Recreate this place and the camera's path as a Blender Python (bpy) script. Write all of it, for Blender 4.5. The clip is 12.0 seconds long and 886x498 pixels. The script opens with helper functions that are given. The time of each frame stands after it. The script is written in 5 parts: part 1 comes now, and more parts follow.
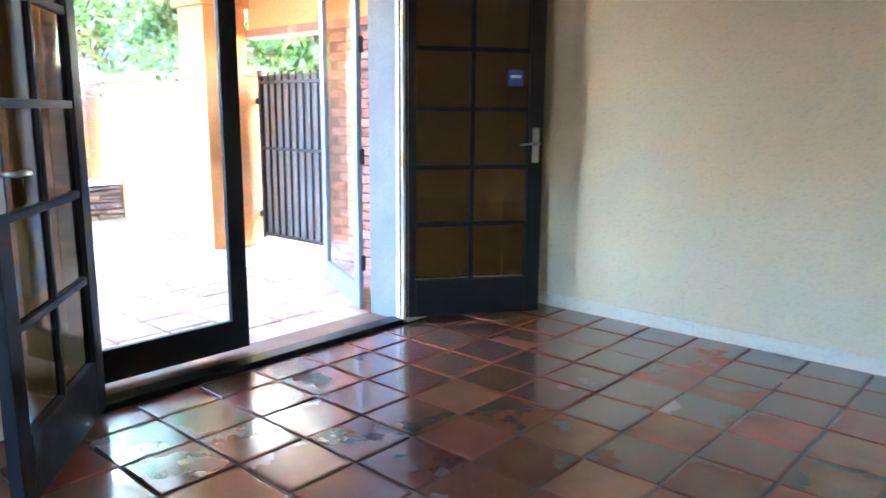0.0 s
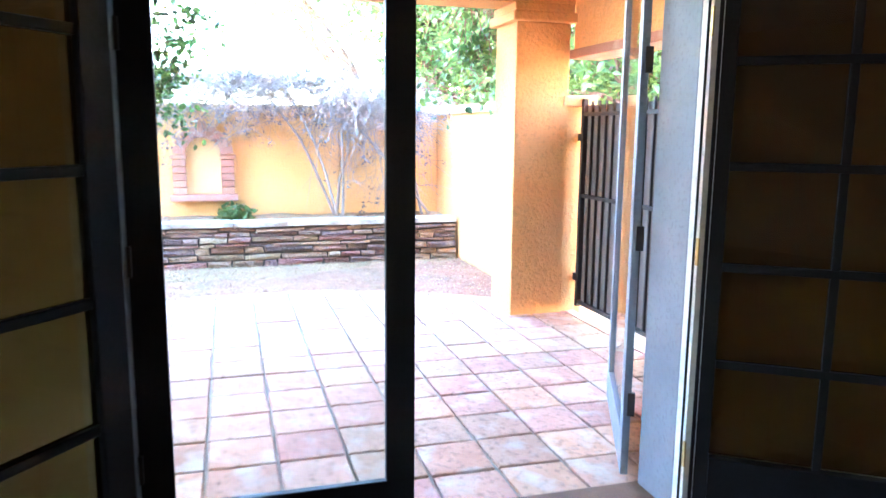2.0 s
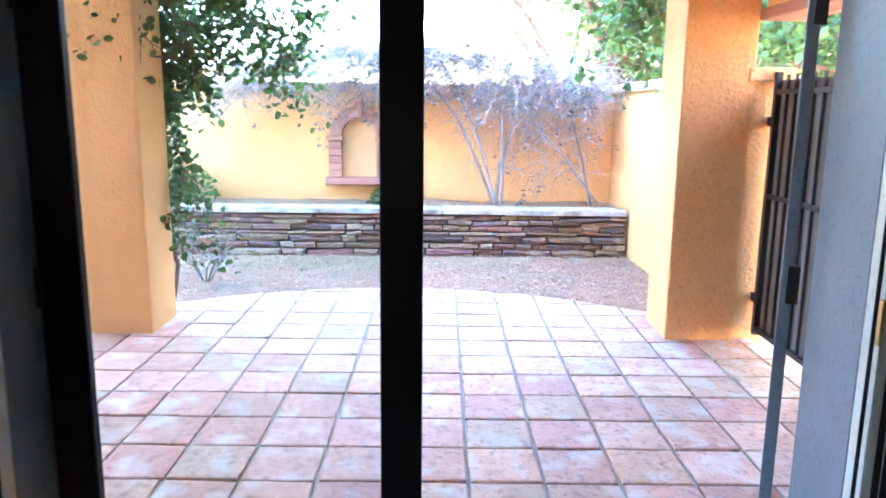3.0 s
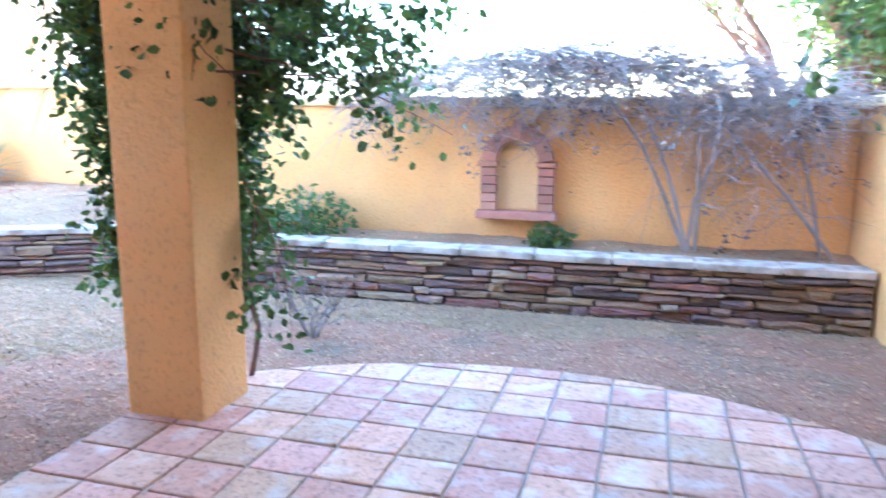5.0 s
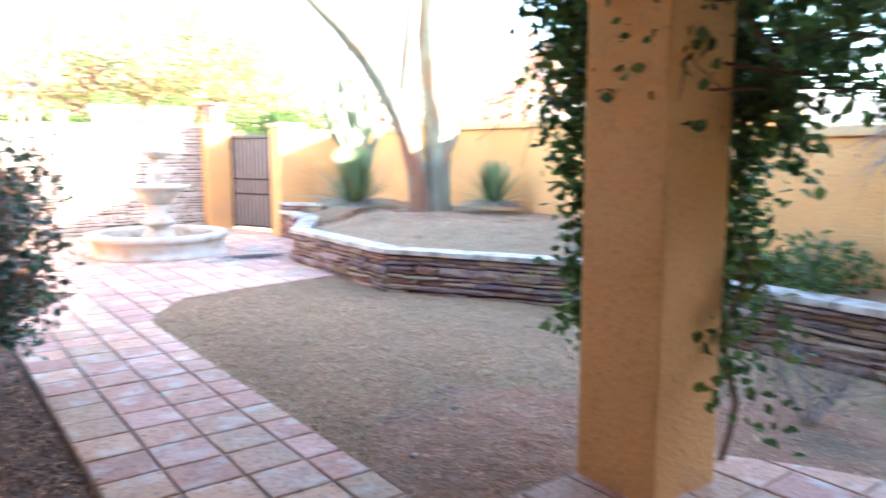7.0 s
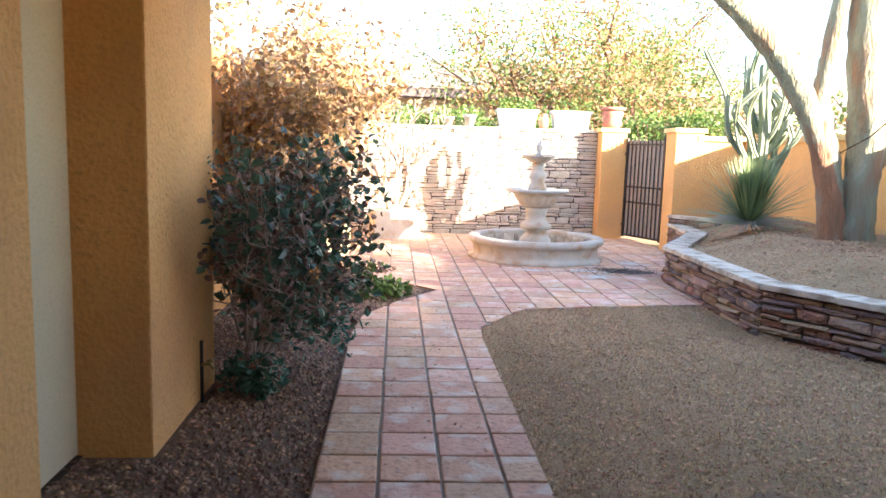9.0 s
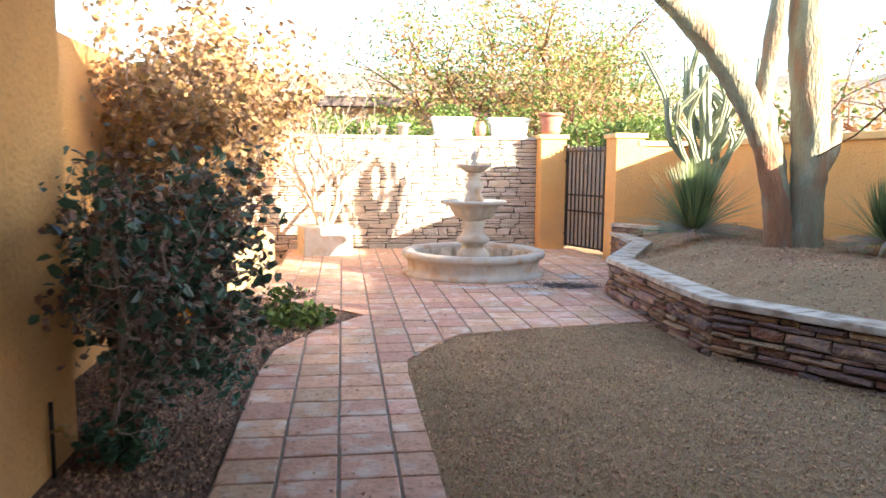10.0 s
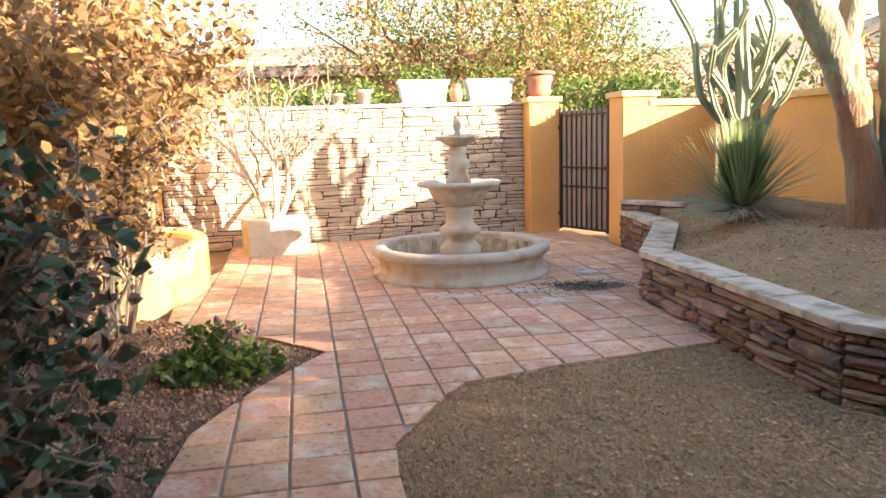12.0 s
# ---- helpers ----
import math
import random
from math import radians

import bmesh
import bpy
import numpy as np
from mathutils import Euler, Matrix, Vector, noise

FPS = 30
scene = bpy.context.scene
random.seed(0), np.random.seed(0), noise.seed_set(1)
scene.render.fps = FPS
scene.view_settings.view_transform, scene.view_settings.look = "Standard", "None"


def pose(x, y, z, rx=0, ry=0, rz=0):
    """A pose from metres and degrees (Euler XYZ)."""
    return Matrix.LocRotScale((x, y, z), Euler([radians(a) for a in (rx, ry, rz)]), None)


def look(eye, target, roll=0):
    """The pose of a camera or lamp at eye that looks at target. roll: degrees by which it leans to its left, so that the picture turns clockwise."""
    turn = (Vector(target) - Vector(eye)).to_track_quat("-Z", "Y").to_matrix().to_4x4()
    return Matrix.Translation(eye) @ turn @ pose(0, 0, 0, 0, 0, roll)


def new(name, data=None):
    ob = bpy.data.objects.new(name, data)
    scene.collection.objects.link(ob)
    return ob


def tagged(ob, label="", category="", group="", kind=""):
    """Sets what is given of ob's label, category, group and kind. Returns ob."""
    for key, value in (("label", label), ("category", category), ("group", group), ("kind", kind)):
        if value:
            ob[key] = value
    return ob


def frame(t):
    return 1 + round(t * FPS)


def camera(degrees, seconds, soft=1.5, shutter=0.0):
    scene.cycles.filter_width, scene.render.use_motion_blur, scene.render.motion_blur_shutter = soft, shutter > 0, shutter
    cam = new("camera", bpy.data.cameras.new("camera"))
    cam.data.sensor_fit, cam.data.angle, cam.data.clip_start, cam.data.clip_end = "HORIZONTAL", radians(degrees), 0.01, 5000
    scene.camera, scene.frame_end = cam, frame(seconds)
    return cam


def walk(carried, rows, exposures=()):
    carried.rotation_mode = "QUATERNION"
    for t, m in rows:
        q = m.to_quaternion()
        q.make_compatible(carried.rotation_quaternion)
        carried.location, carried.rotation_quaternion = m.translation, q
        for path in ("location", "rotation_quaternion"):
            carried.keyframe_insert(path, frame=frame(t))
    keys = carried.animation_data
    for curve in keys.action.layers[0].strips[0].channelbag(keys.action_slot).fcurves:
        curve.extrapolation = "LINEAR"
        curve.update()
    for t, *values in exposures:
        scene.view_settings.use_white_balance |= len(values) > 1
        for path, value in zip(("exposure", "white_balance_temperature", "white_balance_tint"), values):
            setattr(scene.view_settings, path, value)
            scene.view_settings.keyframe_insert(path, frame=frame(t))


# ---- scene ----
cam = camera(62.34, 12.0, 1.5, 0.4)
# seconds, x, y, z, yaw, pitch, roll
PATH = [
    (0.0, -0.916, 1.069, 1.337, 41.82, -10.60, -0.39),
    (0.5, -1.188, 1.506, 1.398, 48.40, -12.66, 2.44),
    (1.0, -1.387, 1.891, 1.463, 59.48, -10.28, 0.59),
    (1.5, -1.585, 2.294, 1.466, 71.48, -10.18, -2.85),
    (2.0, -1.892, 2.674, 1.469, 73.68, -9.15, -0.59),
    (2.5, -2.240, 2.955, 1.491, 79.56, -9.27, 0.69),
    (2.7, -2.403, 3.122, 1.480, 84.69, -10.02, -0.10),
    (4.3, -3.500, 3.725, 1.599, 98.40, -11.97, -0.98),
    (4.5, -3.700, 3.722, 1.597, 101.23, -11.83, -1.47),
    (5.0, -4.150, 3.625, 1.579, 105.99, -10.29, -0.39),
    (5.5, -4.368, 3.619, 1.581, 121.57, -9.50, -0.80),
    (6.0, -4.528, 3.543, 1.557, 128.70, -9.94, -0.44),
    (6.5, -4.584, 3.425, 1.552, 132.18, -9.09, -0.15),
    (7.0, -4.746, 3.327, 1.530, 143.70, -7.44, 0.01),
    (7.5, -5.030, 3.270, 1.521, 162.75, -7.45, -0.55),
    (7.7, -5.095, 3.250, 1.515, 165.70, -8.18, -1.05),
    (9.3, -5.840, 2.615, 1.559, 177.02, -7.42, -1.74),
    (9.5, -5.903, 2.506, 1.561, 176.02, -7.72, -1.57),
    (10.0, -5.993, 2.079, 1.568, 172.26, -6.64, -0.55),
    (10.5, -6.043, 1.557, 1.543, 170.80, -7.54, 0.67),
    (11.0, -6.109, 1.054, 1.556, 173.32, -8.03, 0.47),
    (11.5, -6.101, 0.463, 1.566, 169.82, -8.47, 0.91),
    (12.0, -6.107, -0.065, 1.568, 169.12, -8.78, 1.76),
]
EXPOSURES = [(0.0, 7.55, 4600, 10), (1.0, 7.3, 4700, 10), (2.0, 6.85, 4850, 10), (2.5, 6.55, 4750, 10), (4.5, 5.45, 4700, 10), (6.5, 4.5, 5050, 11), (7.5, 3.95, 5350, 11), (9.5, 2.95, 5950, 12), (12.0, 2.52, 6850, 14)]
walk(cam, [(t, pose(x, y, z, 90 + pitch, roll, yaw)) for t, x, y, z, yaw, pitch, roll in PATH], EXPOSURES)

# ---- light ----
SUN_FROM = Vector((-0.77, 0.64, 0.275)).normalized()      # towards the sun
world = bpy.data.worlds.new("sky")
scene.world = world
world.use_nodes = True
wn = world.node_tree.nodes
sky = wn.new("ShaderNodeTexSky")
sky.sky_type, sky.sun_disc = "NISHITA", False
sky.sun_elevation = math.asin(SUN_FROM.z)
sky.sun_rotation = math.atan2(SUN_FROM.x, SUN_FROM.y)
wn["Background"].inputs["Strength"].default_value = 0.115
world.node_tree.links.new(sky.outputs["Color"], wn["Background"].inputs["Color"])

sun_data = bpy.data.lights.new("sun", "SUN")
sun_data.energy, sun_data.angle, sun_data.color = 5.0, radians(0.6), (1.0, 0.86, 0.66)
new("sun", sun_data).matrix_world = look(SUN_FROM * 30, (0, 0, 0))

# fill light for the room, set in an assumed, unseen window behind the walker
room_fill = bpy.data.lights.new("assumed_window_fill", "AREA")
room_fill.shape, room_fill.size, room_fill.size_y = "RECTANGLE", 0.9, 0.7
room_fill.energy, room_fill.color = 0.12, (1.0, 0.93, 0.82)
new("assumed_window_fill", room_fill).matrix_world = look((-0.6, -1.56, 1.55), (-0.6, 2.0, 1.3))


# ---- materials ----
def mat(name, c1, c2, rough=0.8, scale=6.0, fine=60.0, bump=0.25, dist=0.01, spot=None, spot_amount=0.45,
        spot_scale=2.0, piece=0.0, metal=0.0, coat=0.0, translucent=0.0, island=0.0, alts=(), alt=0.6, streak=1.0, spec=0.5, grime=0.72):
    """Two-scale noise material at world size; spot: a third colour in blotches; piece / island: shift of value by piece."""
    m = bpy.data.materials.new(name)
    m.use_nodes = True
    nt = m.node_tree
    n, l = nt.nodes, nt.links
    b = n["Principled BSDF"]
    geo = n.new("ShaderNodeNewGeometry")
    pos = geo.outputs["Position"]
    if piece:
        info = n.new("ShaderNodeObjectInfo")
        off = n.new("ShaderNodeVectorMath"); off.operation = "MULTIPLY_ADD"
        l.new(info.outputs["Random"], off.inputs[0])
        off.inputs[1].default_value = (37.0, 53.0, 71.0)
        l.new(pos, off.inputs[2])
        pos = off.outputs[0]

    def noise_at(s, detail=4.0):
        t = n.new("ShaderNodeTexNoise")
        t.inputs["Scale"].default_value, t.inputs["Detail"].default_value = s, detail
        l.new(pos, t.inputs["Vector"])
        return t.outputs["Fac"]

    def mix(f, a, c, kind="MIX"):
        x = n.new("ShaderNodeMix"); x.data_type, x.blend_type = "RGBA", kind
        for sock, v in ((x.inputs[0], f), (x.inputs[6], a), (x.inputs[7], c)):
            if isinstance(v, (int, float)): sock.default_value = v
            elif isinstance(v, tuple): sock.default_value = (*v, 1)
            else: l.new(v, sock)
        return x.outputs[2]

    def ramp(f, lo, hi):
        r = n.new("ShaderNodeMapRange")
        r.inputs[1].default_value, r.inputs[2].default_value = lo, hi
        l.new(f, r.inputs[0])
        return r.outputs[0]

    if streak != 1.0:      # grain drawn out along z
        sq = n.new("ShaderNodeVectorMath"); sq.operation = "MULTIPLY"
        sq.inputs[1].default_value = (1, 1, streak)
        l.new(pos, sq.inputs[0])
        pos = sq.outputs[0]
    big, small = noise_at(scale), noise_at(fine, 6.0)
    col = mix(ramp(big, 0.35, 0.65), c1, c2)
    if alts:               # each piece leans to one of a few colours
        cr = n.new("ShaderNodeValToRGB")
        cr.color_ramp.interpolation = "CONSTANT"
        while len(cr.color_ramp.elements) < len(alts):
            cr.color_ramp.elements.new(0.5)
        for i, c in enumerate(alts):
            cr.color_ramp.elements[i].position = i / len(alts)
            cr.color_ramp.elements[i].color = (*c, 1)
        l.new(info.outputs["Random"], cr.inputs[0])
        col = mix(alt, col, cr.outputs[0])
    dark = tuple(v * grime for v in c1)
    col = mix(ramp(small, 0.52, 0.78), col, dark)
    if spot:
        col = mix(ramp(noise_at(spot_scale, 6.0), 1.0 - spot_amount - 0.08, 1.0 - spot_amount + 0.12), col, spot)
    if piece or island:
        v = n.new("ShaderNodeHueSaturation")
        r = n.new("ShaderNodeMapRange")
        k = piece or island
        r.inputs[3].default_value, r.inputs[4].default_value = 1 - k, 1 + k
        l.new(info.outputs["Random"] if piece else geo.outputs["Random Per Island"], r.inputs[0])
        l.new(r.outputs[0], v.inputs["Value"])
        h = n.new("ShaderNodeMapRange")
        h.inputs[3].default_value, h.inputs[4].default_value = 0.5 - 0.045 * k, 0.5 + 0.045 * k
        w = n.new("ShaderNodeMath"); w.operation = "PINGPONG"; w.inputs[1].default_value = 0.13
        l.new(info.outputs["Random"] if piece else geo.outputs["Random Per Island"], w.inputs[0])
        l.new(w.outputs[0], h.inputs[0]); h.inputs[2].default_value = 0.13
        l.new(h.outputs[0], v.inputs["Hue"])
        l.new(col, v.inputs["Color"])
        col = v.outputs["Color"]
    l.new(col, b.inputs["Base Color"])
    rr = n.new("ShaderNodeMapRange")
    rr.inputs[3].default_value, rr.inputs[4].default_value = max(0.03, rough - 0.1), min(1, rough + 0.1)
    l.new(big, rr.inputs[0])
    l.new(rr.outputs[0], b.inputs["Roughness"])
    b.inputs["Metallic"].default_value = metal
    b.inputs["Specular IOR Level"].default_value = spec
    if coat:
        b.inputs["Coat Weight"].default_value, b.inputs["Coat Roughness"].default_value = coat, 0.12
    if bump:
        bp = n.new("ShaderNodeBump")
        bp.inputs["Strength"].default_value, bp.inputs["Distance"].default_value = bump, dist
        s = n.new("ShaderNodeMath"); s.operation = "ADD"
        l.new(small, s.inputs[0]); l.new(noise_at(scale * 3), s.inputs[1])
        l.new(s.outputs[0], bp.inputs["Height"])
        l.new(bp.outputs["Normal"], b.inputs["Normal"])
    if translucent:
        tr = n.new("ShaderNodeBsdfTranslucent")
        l.new(col, tr.inputs["Color"])
        ms = n.new("ShaderNodeMixShader"); ms.inputs[0].default_value = translucent
        l.new(b.outputs[0], ms.inputs[1]); l.new(tr.outputs[0], ms.inputs[2])
        l.new(ms.outputs[0], n["Material Output"].inputs["Surface"])
    return m


def glass_mat(name, tint):
    m = bpy.data.materials.new(name)
    m.use_nodes = True
    n, l = m.node_tree.nodes, m.node_tree.links
    n.remove(n["Principled BSDF"])
    t, g, mx, f = n.new("ShaderNodeBsdfTransparent"), n.new("ShaderNodeBsdfGlossy"), n.new("ShaderNodeMixShader"), n.new("ShaderNodeLayerWeight")
    pw, mr = n.new("ShaderNodeMath"), n.new("ShaderNodeMapRange")
    t.inputs[0].default_value = (*tint, 1)
    g.inputs["Roughness"].default_value = 0.03
    pw.operation = "POWER"; pw.inputs[1].default_value = 5.0
    mr.inputs[3].default_value, mr.inputs[4].default_value = 0.04, 0.9
    f.inputs[0].default_value = 0.5
    l.new(f.outputs["Facing"], pw.inputs[0]); l.new(pw.outputs[0], mr.inputs[0])
    l.new(mr.outputs[0], mx.inputs[0]); l.new(t.outputs[0], mx.inputs[1]); l.new(g.outputs[0], mx.inputs[2])
    l.new(mx.outputs[0], n["Material Output"].inputs["Surface"])
    return m


M = dict(
    stucco=mat("orange_stucco", (0.77, 0.41, 0.14), (0.71, 0.365, 0.115), 0.92, 1.5, 38, 0.55, 0.022, (0.60, 0.32, 0.13), 0.38, 1.1),
    stucco_yellow=mat("yellow_stucco", (0.80, 0.58, 0.28), (0.74, 0.52, 0.24), 0.92, 2, 45, 0.5, 0.02, (0.6, 0.45, 0.25), 0.32, 2.0),
    stucco_pale=mat("stucco_cap", (0.74, 0.47, 0.20), (0.66, 0.42, 0.18), 0.92, 2, 45, 0.5, 0.02, (0.5, 0.34, 0.18), 0.35, 2.5),
    plaster=mat("cream_plaster", (0.69, 0.565, 0.345), (0.65, 0.525, 0.32), 0.75, 1.2, 90, 0.12, 0.006),
    white=mat("white_paint", (0.70, 0.67, 0.59), (0.64, 0.61, 0.54), 0.5, 3, 40, 0.1, 0.004),
    base_paint=mat("baseboard_paint", (0.68, 0.62, 0.48), (0.62, 0.56, 0.42), 0.45, 3, 40, 0.08, 0.004),
    ceiling=mat("ceiling_plaster", (0.78, 0.74, 0.64), (0.74, 0.70, 0.6), 0.9, 2, 60, 0.15, 0.006),
    dark_wood=mat("dark_door_paint", (0.009, 0.0075, 0.007), (0.013, 0.0105, 0.0095), 0.45, 8, 90, 0.15, 0.004, spec=0.2),
    grey_paint=mat("grey_jamb_paint", (0.20, 0.215, 0.24), (0.17, 0.185, 0.21), 0.5, 5, 60, 0.1, 0.004),
    roof_wood=mat("roof_timber", (0.22, 0.11, 0.05), (0.16, 0.08, 0.04), 0.7, 4, 60, 0.3, 0.01),
    roof_tile=mat("clay_roof", (0.42, 0.18, 0.09), (0.34, 0.14, 0.08), 0.8, 3, 50, 0.3, 0.01, (0.5, 0.32, 0.2), 0.35, 5),
    terra_in=mat("sealed_saltillo", (0.25, 0.085, 0.04), (0.17, 0.055, 0.028), 0.24, 2.5, 24, 0.10, 0.004, piece=0.30, spec=0.7, grime=0.85, coat=0.6),
    grout_in=mat("dark_grout", (0.07, 0.05, 0.04), (0.09, 0.065, 0.05), 0.9, 10, 90, 0.0, spec=0.15),
    terra_out=mat("weathered_saltillo", (0.62, 0.35, 0.225), (0.50, 0.265, 0.17), 0.78, 9, 30, 0.55, 0.012, (0.66, 0.54, 0.43), 0.40, 5.5, grime=0.42, piece=0.16, alts=((0.68, 0.47, 0.27), (0.64, 0.34, 0.23), (0.55, 0.29, 0.19), (0.67, 0.41, 0.30), (0.62, 0.36, 0.20)), alt=0.38),
    grout_out=mat("sandy_grout", (0.42, 0.355, 0.275), (0.33, 0.28, 0.21), 0.95, 8, 90, 0.4, 0.01),
    dirt=mat("dry_soil", (0.36, 0.235, 0.12), (0.29, 0.19, 0.095), 0.98, 3, 50, 0.7, 0.03, (0.26, 0.145, 0.075), 0.4, 1.2),
    bare=mat("bare_red_soil", (0.37, 0.175, 0.09), (0.40, 0.225, 0.13), 0.98, 4, 50, 0.8, 0.03, (0.24, 0.17, 0.10), 0.42, 1.6),
    lawn=mat("dormant_lawn", (0.42, 0.27, 0.145), (0.33, 0.225, 0.115), 0.98, 2.2, 70, 0.9, 0.03, (0.22, 0.125, 0.075), 0.36, 0.7),
    litter=mat("leaf_litter", (0.56, 0.32, 0.18), (0.33, 0.16, 0.09), 0.9, 9, 60, 0.0, island=0.45),
    mulch=mat("dark_mulch", (0.30, 0.18, 0.12), (0.16, 0.10, 0.07), 0.95, 9, 60, 0.0, island=0.5),
    # darker copy of the soil colour, with the shrubs' shade painted in
    shade_soil=mat("shaded_garden_soil", (0.17, 0.105, 0.07), (0.12, 0.075, 0.05), 0.98, 3, 50, 0.7, 0.03, (0.22, 0.14, 0.09), 0.4, 1.5),
    wet_litter=mat("wet_leaf_litter", (0.09, 0.055, 0.035), (0.06, 0.04, 0.03), 0.7, 9, 60, 0.0, island=0.4),
    straw=mat("dry_grass", (0.58, 0.375, 0.185), (0.40, 0.28, 0.13), 0.9, 0.9, 60, 0.0, island=0.4),
    stone=mat("ledge_stone", (0.31, 0.18, 0.115), (0.20, 0.13, 0.10), 0.9, 9, 45, 0.9, 0.03, (0.45, 0.29, 0.16), 0.38, 6, piece=0.42, alts=((0.42, 0.205, 0.11), (0.21, 0.145, 0.135), (0.38, 0.215, 0.13), (0.31, 0.14, 0.09), (0.45, 0.29, 0.18), (0.16, 0.11, 0.105), (0.26, 0.17, 0.14)), alt=0.66),
    stone_pale=mat("tan_ledge_stone", (0.66, 0.55, 0.42), (0.52, 0.43, 0.33), 0.9, 9, 45, 0.8, 0.03, (0.52, 0.38, 0.24), 0.38, 6, piece=0.22, alts=((0.66, 0.55, 0.42), (0.48, 0.41, 0.34), (0.60, 0.45, 0.32), (0.42, 0.33, 0.27)), alt=0.5),
    stone_joint=mat("stone_backing", (0.075, 0.056, 0.044), (0.10, 0.076, 0.06), 0.95, 8, 60, 0.4, 0.01),
    cap=mat("limestone_cap", (0.64, 0.56, 0.45), (0.52, 0.44, 0.34), 0.85, 9, 60, 0.6, 0.015, (0.31, 0.235, 0.165), 0.46, 6),
    cast=mat("cast_stone", (0.54, 0.48, 0.39), (0.46, 0.42, 0.35), 0.85, 7, 60, 0.4, 0.01, (0.40, 0.26, 0.15), 0.42, 4.5),
    iron=mat("black_iron", (0.04, 0.034, 0.03), (0.06, 0.046, 0.038), 0.5, 8, 60, 0.2, 0.004, metal=0.6),
    gate_mesh=mat("brown_gate_sheet", (0.31, 0.245, 0.19), (0.26, 0.205, 0.16), 0.6, 5, 60, 0.15, 0.004),
    gate_grey=mat("grey_gate_sheet", (0.15, 0.125, 0.10), (0.12, 0.10, 0.08), 0.6, 5, 60, 0.15, 0.004),
    brass=mat("aged_brass", (0.55, 0.40, 0.16), (0.45, 0.32, 0.12), 0.35, 8, 60, 0.1, 0.003, metal=0.9),
    steel=mat("satin_steel", (0.55, 0.53, 0.50), (0.5, 0.48, 0.45), 0.3, 8, 60, 0.05, 0.003, metal=0.95),
    terra_pot=mat("terracotta", (0.48, 0.19, 0.12), (0.40, 0.15, 0.10), 0.8, 6, 50, 0.3, 0.01, (0.55, 0.35, 0.27), 0.35, 6),
    brickred=mat("niche_brick", (0.42, 0.20, 0.13), (0.36, 0.16, 0.10), 0.85, 6, 50, 0.4, 0.01, piece=0.2),
    bark_green=mat("green_bark", (0.30, 0.27, 0.17), (0.16, 0.19, 0.13), 0.85, 5, 40, 0.9, 0.03, (0.27, 0.15, 0.08), 0.46, 5, streak=0.3),
    bark_rust=mat("rusty_bark", (0.33, 0.15, 0.07), (0.22, 0.11, 0.06), 0.9, 7, 45, 1.0, 0.035, (0.25, 0.21, 0.14), 0.38, 4, streak=0.25),
    bark=mat("brown_bark", (0.22, 0.12, 0.075), (0.16, 0.09, 0.06), 0.9, 6, 50, 0.7, 0.02),
    twig=mat("grey_twigs", (0.36, 0.29, 0.24), (0.26, 0.21, 0.175), 0.9, 5, 60, 0.2, 0.005),
    twig_pale=mat("pale_branches", (0.50, 0.42, 0.33), (0.42, 0.34, 0.27), 0.9, 5, 60, 0.2, 0.005),
    leaf_dark=mat("dark_leaves", (0.048, 0.10, 0.065), (0.07, 0.13, 0.08), 0.34, 4, 60, 0.0, island=0.5, translucent=0.3),
    leaf_green=mat("green_leaves", (0.14, 0.20, 0.045), (0.085, 0.14, 0.035), 0.45, 4, 60, 0.0, island=0.4, translucent=0.42),
    leaf_vine=mat("vine_leaves", (0.115, 0.175, 0.04), (0.07, 0.115, 0.03), 0.45, 4, 60, 0.0, island=0.55, translucent=0.45),
    leaf_bright=mat("sunny_leaves", (0.17, 0.24, 0.05), (0.12, 0.18, 0.04), 0.5, 4, 60, 0.0, island=0.4, translucent=0.35),
    leaf_purple=mat("withered_leaves", (0.16, 0.10, 0.085), (0.24, 0.155, 0.11), 0.7, 4, 60, 0.0, island=0.4, translucent=0.1),
    leaf_dry=mat("dry_leaves", (0.42, 0.26, 0.11), (0.33, 0.19, 0.08), 0.75, 4, 60, 0.0, island=0.4, translucent=0.3),
    leaf_teal=mat("blue_green_leaves", (0.05, 0.13, 0.085), (0.07, 0.16, 0.10), 0.45, 4, 60, 0.0, island=0.35, translucent=0.2),
    leaf_brown=mat("brown_dry_leaves", (0.22, 0.13, 0.07), (0.15, 0.09, 0.055), 0.75, 4, 60, 0.0, island=0.4, translucent=0.2),
    leaf_grey=mat("grey_dry_leaves", (0.25, 0.205, 0.175), (0.17, 0.14, 0.12), 0.8, 4, 60, 0.0, island=0.35, translucent=0.15),
    sotol=mat("blue_green_blades", (0.17, 0.22, 0.075), (0.22, 0.26, 0.11), 0.5, 4, 60, 0.0, island=0.35, translucent=0.1),
    cactus=mat("cactus_skin", (0.17, 0.20, 0.115), (0.24, 0.25, 0.155), 0.6, 5, 60, 0.2, 0.01),
    flower=mat("orange_blossom", (0.85, 0.34, 0.03), (0.8, 0.28, 0.02), 0.6, 9, 60, 0.0),
    sticker=mat("blue_sticker", (0.05, 0.05, 0.22), (0.06, 0.06, 0.25), 0.5, 9, 60, 0.0),
    paper=mat("pale_print", (0.7, 0.7, 0.75), (0.7, 0.7, 0.75), 0.5, 9, 60, 0.0),
    far_wall=mat("far_house_wall", (0.55, 0.42, 0.30), (0.5, 0.38, 0.27), 0.9, 1, 20, 0.2, 0.01),
    far_roof=mat("far_roof", (0.12, 0.09, 0.08), (0.16, 0.12, 0.1), 0.85, 2, 20, 0.3, 0.02),
